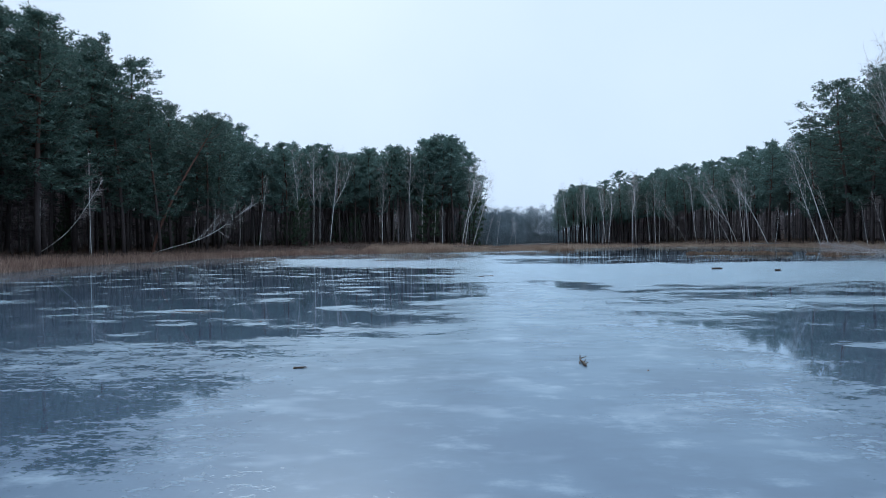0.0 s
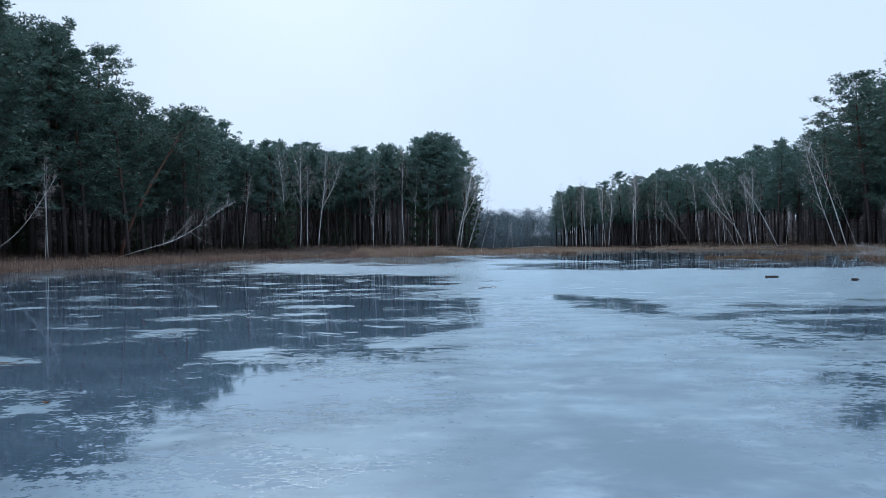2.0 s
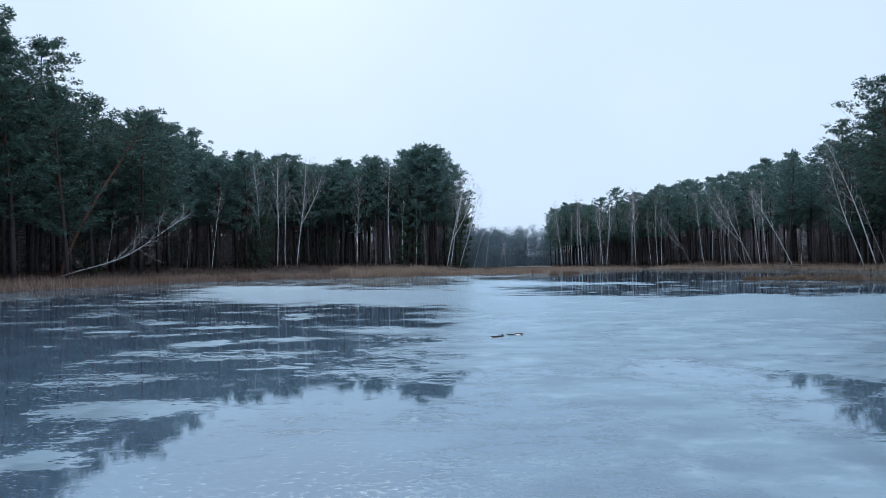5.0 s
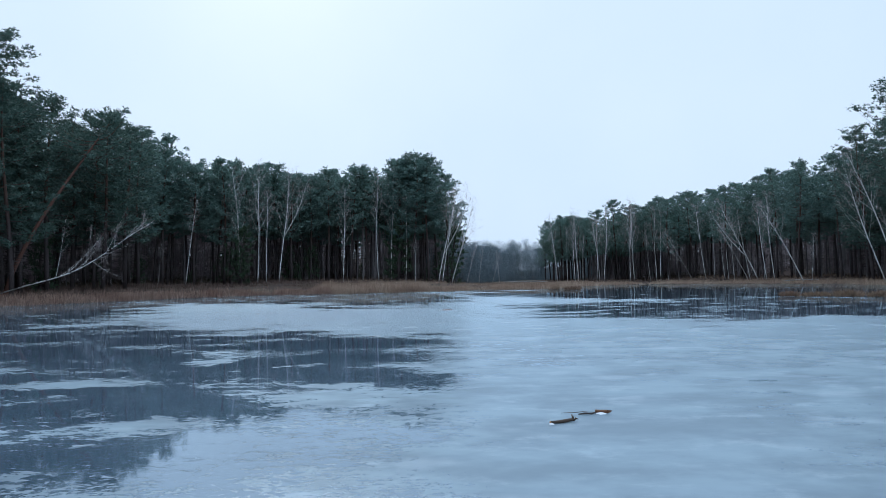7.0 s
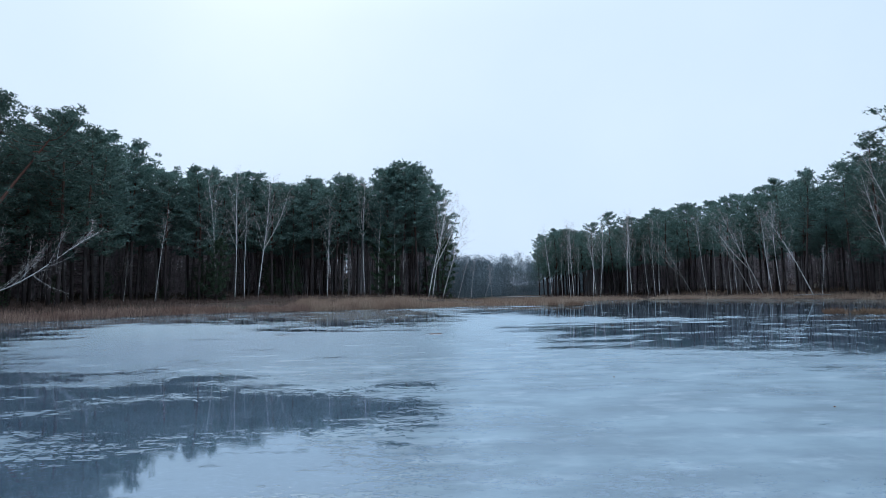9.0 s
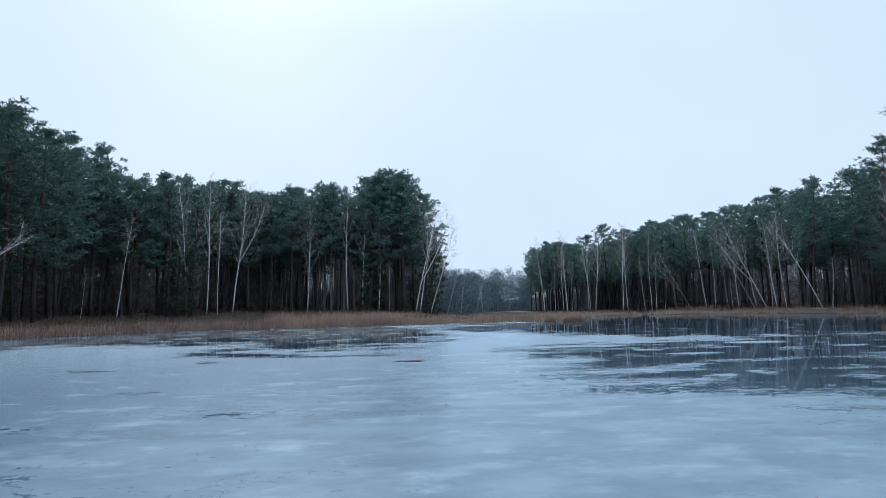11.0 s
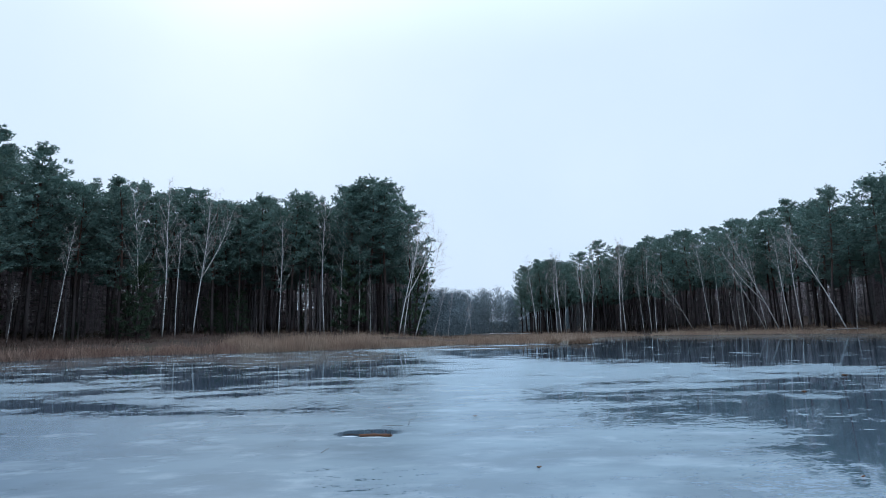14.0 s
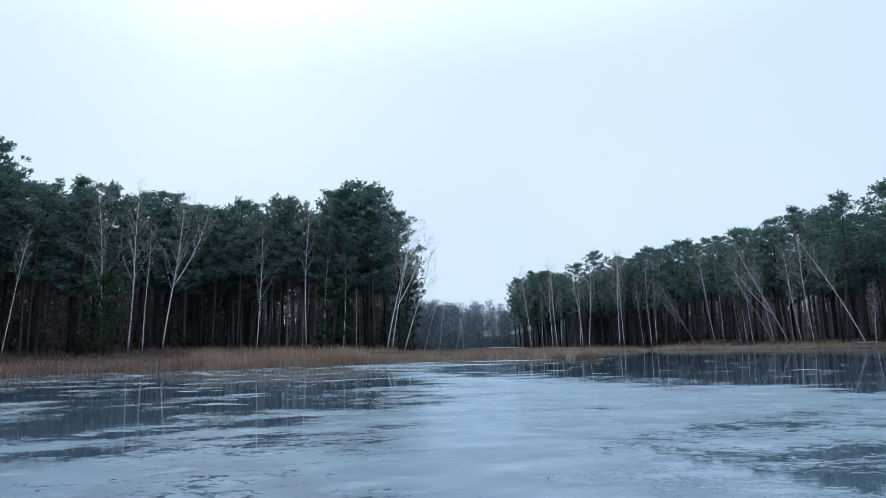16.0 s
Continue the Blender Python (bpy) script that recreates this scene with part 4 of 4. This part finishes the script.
# ---- fallen and leaning birches ----
def fallen_birch(name, label, x, y, z, length, rise, turn, seed, girth=0.11, start=0.35):
    """A birch that has come down: a bowed stem with its side branches and twigs."""
    r = np.random.default_rng(seed)
    root = thing(name, label, "fallen tree")
    wood, twig = Geo(), Geo()
    t = np.linspace(0, 1, 12)
    stem = np.column_stack([length * t, 0.25 * np.sin(t * 5), rise * (0.42 * t + 0.58 * t * t) + 0.012 * length * np.sin(t * 9)])
    wood.tube(stem, girth * (1 - t) ** 0.8 + 0.01, 7)
    a_list, b_list, w_list = [], [], []
    for i in range(16):
        q = start + (0.97 - start) * (i + r.uniform(0, 0.8)) / 16
        root_at = along(stem, q)
        reach = length * 0.46 * (1.15 - q) * r.uniform(0.6, 1.1)
        way = np.array([0.75, r.normal(0, 0.45), r.normal(0.36, 0.60) if rise > 3 else r.normal(0.02, 0.12)]) if i % 5 or rise < 3 else np.array([0.12, 0.1, 1.0])
        way /= np.linalg.norm(way)
        u = np.linspace(0, 1, 5)
        limb = root_at + way * (reach * u)[:, None] + np.array([0, 0, 1.0]) * (reach * (0.22 if rise > 3 else 0.04) * u * u)[:, None]
        limb[:, 2] = np.maximum(limb[:, 2], 0.05 - z)
        arm = Geo()
        arm.tube(limb, np.maximum(girth * 0.30 * (1 - u), 0.006), 4, False)
        part("branch", arm.mesh("branch", M_BIRCH, True), root)
        for k in range(8):
            p = along(limb, r.uniform(0.2, 1))
            d = way + r.normal(0, 0.5, 3) + (0, 0, 0.1)
            q2 = p + d / np.linalg.norm(d) * reach * r.uniform(0.2, 0.45)
            a_list.append(p), b_list.append(q2), w_list.append(0.018)
            for m in range(3):
                p2 = p + (q2 - p) * r.uniform(0.3, 1)
                d2 = d * 0.6 + r.normal(0, 0.5, 3)
                a_list.append(p2), b_list.append(p2 + d2 / np.linalg.norm(d2) * r.uniform(0.3, 0.7)), w_list.append(0.012)
    a, b = np.array(a_list), np.array(b_list)
    for k in range(2):
        twig.blades(a, b - a, np.linalg.norm(b - a, axis=1), np.array(w_list), r)
    part("trunk", wood.mesh("fallen_trunk", M_BIRCH, True), root)
    part("crown", twig.mesh("fallen_twigs", M_TWIG), root)
    root.matrix_world = pose(x, y, z, 0, 0, turn)
    return root


fallen_birch("fallen_birch", "bare white birch fallen out over the reeds", -38.6, 69.5, 0.75, 13.5, 6.2, 3, 21, 0.055)
fallen_birch("leaning_birch", "thin birch bowed far over from the bank", -42.3, 54.5, 1.0, 6.0, 7.6, 25, 22, 0.042, 0.55)


# ---- undergrowth: dry grass and bare brush at the foot of the trees ----
def undergrowth(label, line, side, count, seed):
    r = np.random.default_rng(seed)
    pts = np.array([p for row, p in rows_along(line, (-8, -5.5, -3, 0, 3, 6, 10, 15, 20), 1.5, r, side)])
    p = pts[r.integers(len(pts), size=count)] + r.normal(0, 1.0, (count, 2))
    z = land(p)
    keep = z > 0.15
    p, z = p[keep], z[keep]
    n = len(p)
    g = Geo()
    g.blades(np.column_stack([p, z - 0.05]), r.normal(0, 0.45, (n, 3)) + (0, 0, 0.9), r.uniform(0.25, 1.3, n) * r.uniform(0.4, 1, n), r.uniform(0.03, 0.09, n), r)
    tagged(new("undergrowth", g.mesh("undergrowth", M_BRUSH)), label, "undergrowth", kind="stuff")


undergrowth("dark bare brush and dead grass under the pines", LEFT_LINE, 1, 34000, 91)
undergrowth("dark bare brush and dead grass under the pines", RIGHT_LINE, -1, 28000, 92)


# ---- driftwood and litter on the ice ----
def stick(name, label, points, radii, x, y, turn, material, category="branch", sides=8, z=0.0):
    g = Geo()
    g.tube(points, radii, sides)
    ob = new(name, g.mesh(name, material, True))
    ob.matrix_world = pose(x, y, z, 0, 0, turn)
    return tagged(ob, label, category)


def cut_log(label, x, y, length, radius, turn, seed, broken=True, bark=None):
    """A short piece of branch with a pale cut end and a splintered one."""
    r = np.random.default_rng(seed)
    root = thing("branch_piece", label, "log", "wood pieces on the ice")
    g = Geo()
    t = np.linspace(-0.5, 0.5, 7)
    line = np.column_stack([t * length, 0.04 * length * np.sin(t * 5 + seed), np.full(7, radius * 0.85)])
    g.tube(line, radius * (1 + 0.10 * r.normal(size=7)), 9)
    if broken:
        for k in range(4):
            a = k * 1.6
            e = line[-1] + (0, math.cos(a) * radius * 0.6, math.sin(a) * radius * 0.6)
            g.tube([e - (0.01, 0, 0), e + (r.uniform(0.02, 0.06), 0, 0.004)], [radius * 0.35, 0.002], 4)
    part("bark", g.mesh("bark", bark or M_WOOD, True), root)
    cut = Geo()
    cut.tube([line[0] - (0.004, 0, 0), line[0] + (0.002, 0, 0)], [radius * 0.86, radius * 0.9], 9)
    part("cut_face", cut.mesh("cut_face", bark or M_CUT), root, "dark soaked cut face" if bark else "pale orange cut face")
    root.matrix_world = pose(x, y, 0, 0, 0, turn)
    return root


cut_log("short dark branch piece lying on the ice", -0.96, 4.25, 0.115, 0.0125, 8, 1)
forked = thing("forked_branch", "small forked dead branch lying on the ice", "branch")
g = Geo()
g.tube([(-0.20, 0.005, 0.035), (-0.09, -0.008, 0.024), (0.04, 0.006, 0.020), (0.13, 0.0, 0.018), (0.20, 0.004, 0.016)], [0.009, 0.012, 0.016, 0.018, 0.010], 8)
part("stem", g.mesh("stem", M_WOOD, True), forked)
for pts, radii in (
        ([(-0.19, 0.004, 0.03), (-0.20, 0.006, 0.065), (-0.195, 0.004, 0.085)], [0.008, 0.007, 0.004]),
        ([(-0.17, 0.0, 0.03), (-0.18, 0.04, 0.045), (-0.19, 0.085, 0.055)], [0.007, 0.006, 0.004]),
        ([(0.06, 0.008, 0.025), (0.055, 0.022, 0.055), (0.05, 0.026, 0.075)], [0.008, 0.006, 0.003]),
        ([(0.10, 0.01, 0.02), (0.09, 0.04, 0.03), (0.085, 0.055, 0.035)], [0.008, 0.006, 0.003]),
        ([(-0.10, -0.02, 0.012), (0.0, -0.045, 0.01), (0.06, -0.04, 0.008)], [0.005, 0.007, 0.004])):
    g = Geo()
    g.tube(pts, radii, 6)
    part("side_twig", g.mesh("side_twig", M_WOOD, True), forked)
forked.matrix_world = pose(2.63, 4.45, 0, 0, 0, -90)

cut_log("dark sawn stump end set in the ice", 14.1, 28.0, 0.50, 0.05, 3, 3, False, M_SOAKED)
cut_log("dark lump of wood set in the ice", 15.95, 25.6, 0.26, 0.055, 20, 4, False, M_SOAKED)
cut_log("dark wet branch with a broken knot on the ice", 1.77, 23.79, 0.26, 0.016, 24, 5)
stick("bark_knot", "small upright bark knot on the branch's end", [(0, 0, 0), (0.010, 0, 0.035), (-0.004, 0.01, 0.06)], [0.014, 0.012, 0.006], 1.885, 23.86, 0, M_WOOD, "bark")
stick("bark_knot", "thin splinter standing on the branch's end", [(0, 0, 0), (0.02, 0, 0.03), (0.045, 0, 0.012)], [0.009, 0.007, 0.003], 1.90, 23.85, 0, M_WOOD, "bark")
stick("thin_twig", "thin dark twig lying on the ice", [(-0.17, 0.02, 0.012), (-0.05, -0.015, 0.02), (0.06, 0.02, 0.018), (0.18, 0.0, 0.014)], [0.002, 0.004, 0.004, 0.003], 2.0, 24.14, 4, M_WOOD)
stick("dark_twig", "knobbly dark twig lying on the ice", [(-0.10, 0.0, 0.010), (-0.03, 0.01, 0.014), (0.04, -0.01, 0.012), (0.10, 0.02, 0.018)], [0.005, 0.010, 0.009, 0.005], 2.10, 24.10, 8, M_SOAKED)
cut_log("brown branch stub lying on the ice", 2.26, 24.17, 0.12, 0.019, -12, 7, True, M_BARK_RED)
cut_log("long barkless orange branch frozen into the ice", 0.81, 46.12, 0.38, 0.020, -10, 8, True, M_BARK_RED)
stick("thin_twig", "thin dark twig lying on the ice", [(-0.13, 0.0, 0.012), (-0.05, 0.02, 0.016), (0.06, 0.0, 0.016), (0.13, -0.02, 0.014)], [0.004, 0.007, 0.008, 0.006], 0.52, 46.22, -10, M_SOAKED)
stick("thin_twig", "thin dark twig lying on the ice", [(-0.03, -0.12, 0.008), (0, 0, 0.012), (0.02, 0.12, 0.008)], [0.002, 0.003, 0.002], 0.32, 45.3, 0, M_WOOD)


def snow_rim(x, y, length, width, turn, seed):
    """A low crust of snow left beside a branch."""
    r = np.random.default_rng(seed)
    g = Geo()
    n, m = 9, 5
    verts, faces = [], []
    for i in range(n):
        u = i / (n - 1)
        w = width * math.sin(math.pi * (0.06 + 0.88 * u)) * r.uniform(0.7, 1.2)
        for k in range(m):
            v = k / (m - 1) * 2 - 1
            verts.append((length * (u - 0.5), w * v, 0.001 + 0.4 * width * (1 - v * v) * math.sin(math.pi * (0.05 + 0.9 * u)) * r.uniform(0.7, 1.2)))
    for i in range(n - 1):
        for k in range(m - 1):
            a = i * m + k
            faces.append((a, a + m, a + m + 1, a + 1))
    g.add(verts, faces)
    ob = new("snow_crust", g.mesh("snow_crust", M_SNOW, True))
    ob.matrix_world = pose(x, y, 0, 0, 0, turn)
    tagged(ob, "thin white crust of snow beside a branch", "snow", "snow crusts on the ice")


snow_rim(0.80, 46.075, 0.38, 0.02, -10, 1)
snow_rim(0.50, 46.18, 0.20, 0.02, -10, 2)
snow_rim(2.25, 24.13, 0.11, 0.035, -12, 3)
snow_rim(1.655, 23.72, 0.06, 0.03, 24, 4)
stick("bent_twig", "thin bent twig standing from the ice", [(0, 0, -0.01), (0.02, 0, 0.07), (0.09, 0.01, 0.085)], [0.004, 0.003, 0.002], 1.22, 46.95, 0, M_WOOD)
stick("thin_twig", "thin dark twig lying on the ice", [(-0.14, 0, 0.008), (0, 0.01, 0.012), (0.15, 0, 0.008)], [0.002, 0.003, 0.002], 1.0, 46.9, 0, M_WOOD)


def leaf(x, y, size, turn):
    """A curled dead leaf."""
    g = Geo()
    verts, faces = [], []
    n = 7
    for i in range(n):
        u = i / (n - 1)
        w = size * 0.42 * math.sin(math.pi * min(1, 0.08 + u * 0.9)) ** 0.8
        for v in (-1, 0, 1):
            verts.append((size * (u - 0.5), w * v, 0.012 + size * 0.25 * abs(v) + size * 0.5 * (u - 0.5) ** 2))
    for i in range(n - 1):
        for k in range(2):
            a = i * 3 + k
            faces.append((a, a + 1, a + 4, a + 3))
    g.add(verts, faces)
    ob = new("dead_leaf", g.mesh("dead_leaf", M_LEAF, True))
    ob.matrix_world = pose(x, y, 0, 0, 0, turn)
    return tagged(ob, "curled brown dead leaf on the ice", "leaf", "leaves on the ice")


leaf(-3.0, 8.6, 0.06, 20)
leaf(8.45, 49.2, 0.12, 60)
leaf(11.6, 52.3, 0.14, 100)
leaf(3.3, 3.95, 0.035, 50)
for x, y in ((2.84, 41.2), (4.88, 43.35), (2.4, 44.1), (2.62, 49.6), (2.2, 47.5), (0.0, 48.5), (0.9, 48.8), (3.8, 33.9), (5.6, 31.0), (-3.4, 35.4), (2.9, 40.6), (-2.3, 43.9), (-3.0, 42.0), (5.8, 40.2), (1.4, 38.5)):
    leaf(x, y, 0.04 + 0.012 * math.sin(x * 9), x * 77)
for k in range(7):
    a = k * 0.9 - 2.7
    stick("thin_twig", "thin frosted twig frozen into the ice", [(0, 0, 0.01), (0.3 * math.cos(a), 0.12 * math.sin(a), 0.02), (0.62 * math.cos(a), 0.25 * math.sin(a), 0.01)], [0.010, 0.007, 0.003], -5.3, 10.6, 0, M_DEAD, sides=5)

stick("dark_twig", "short dark twig frozen into the ice", [(-0.05, 0.01, 0.001), (0, 0, 0.003), (0.05, -0.01, 0.001)], [0.002, 0.003, 0.002], 2.79, 12.65, -55, M_WOOD)
stick("brown_reed", "brown reed stalk frozen into the ice", [(-0.11, 0.01, 0.0), (0, 0.0, 0.002), (0.11, -0.02, 0.0)], [0.002, 0.003, 0.002], 3.03, 12.74, -72, M_BARK_RED)
for k in range(4):
    stick("dark_twig", "short dark twig standing from the ice", [(0, 0, -0.01), (0.012, 0, 0.02), (0.03, 0.004, 0.022 + 0.005 * k)], [0.002, 0.0018, 0.0012], 4.43 + 0.03 * k, 13.72 + 0.01 * k, 20 * k, M_WOOD)

# a tangle of fallen birch tops at the water's edge
fallen_birch("fallen_branch", "bare birch top lying in the edge of the ice", 37.5, 47.5, 0.22, 6.5, 0.3, 182, 23, 0.05, 0.25)
fallen_birch("fallen_branch", "bare birch top lying in the edge of the ice", 38.5, 49.5, 0.28, 6.0, 0.8, 174, 24, 0.04, 0.25)
fallen_birch("fallen_branch", "bare birch top lying in the edge of the ice", 37.0, 45.6, 0.2, 5.0, 0.6, 188, 25, 0.035, 0.3)
tussock(30.4, 45.2, 0.6, 0.3, 0.22, 500, 9, "small dark sedge hump beside fallen birch branches")
stick("fallen_log", "pale birch log lying on the bank", [(-2.6, 0, 0.2), (-0.8, 0.12, 0.26), (1.0, 0.05, 0.3), (2.6, -0.1, 0.22)], [0.05, 0.075, 0.085, 0.065], 59.0, 113.5, -8, M_BIRCH, "log", z=0.35)
stick("fallen_log", "pale fallen trunk lying across the marsh", [(-5, 0, 0.5), (-1.5, 0.2, 0.62), (2, 0.1, 0.6), (5, -0.2, 0.45)], [0.05, 0.07, 0.08, 0.06], 19.0, 148, 6, M_BIRCH, "log", z=0.35)
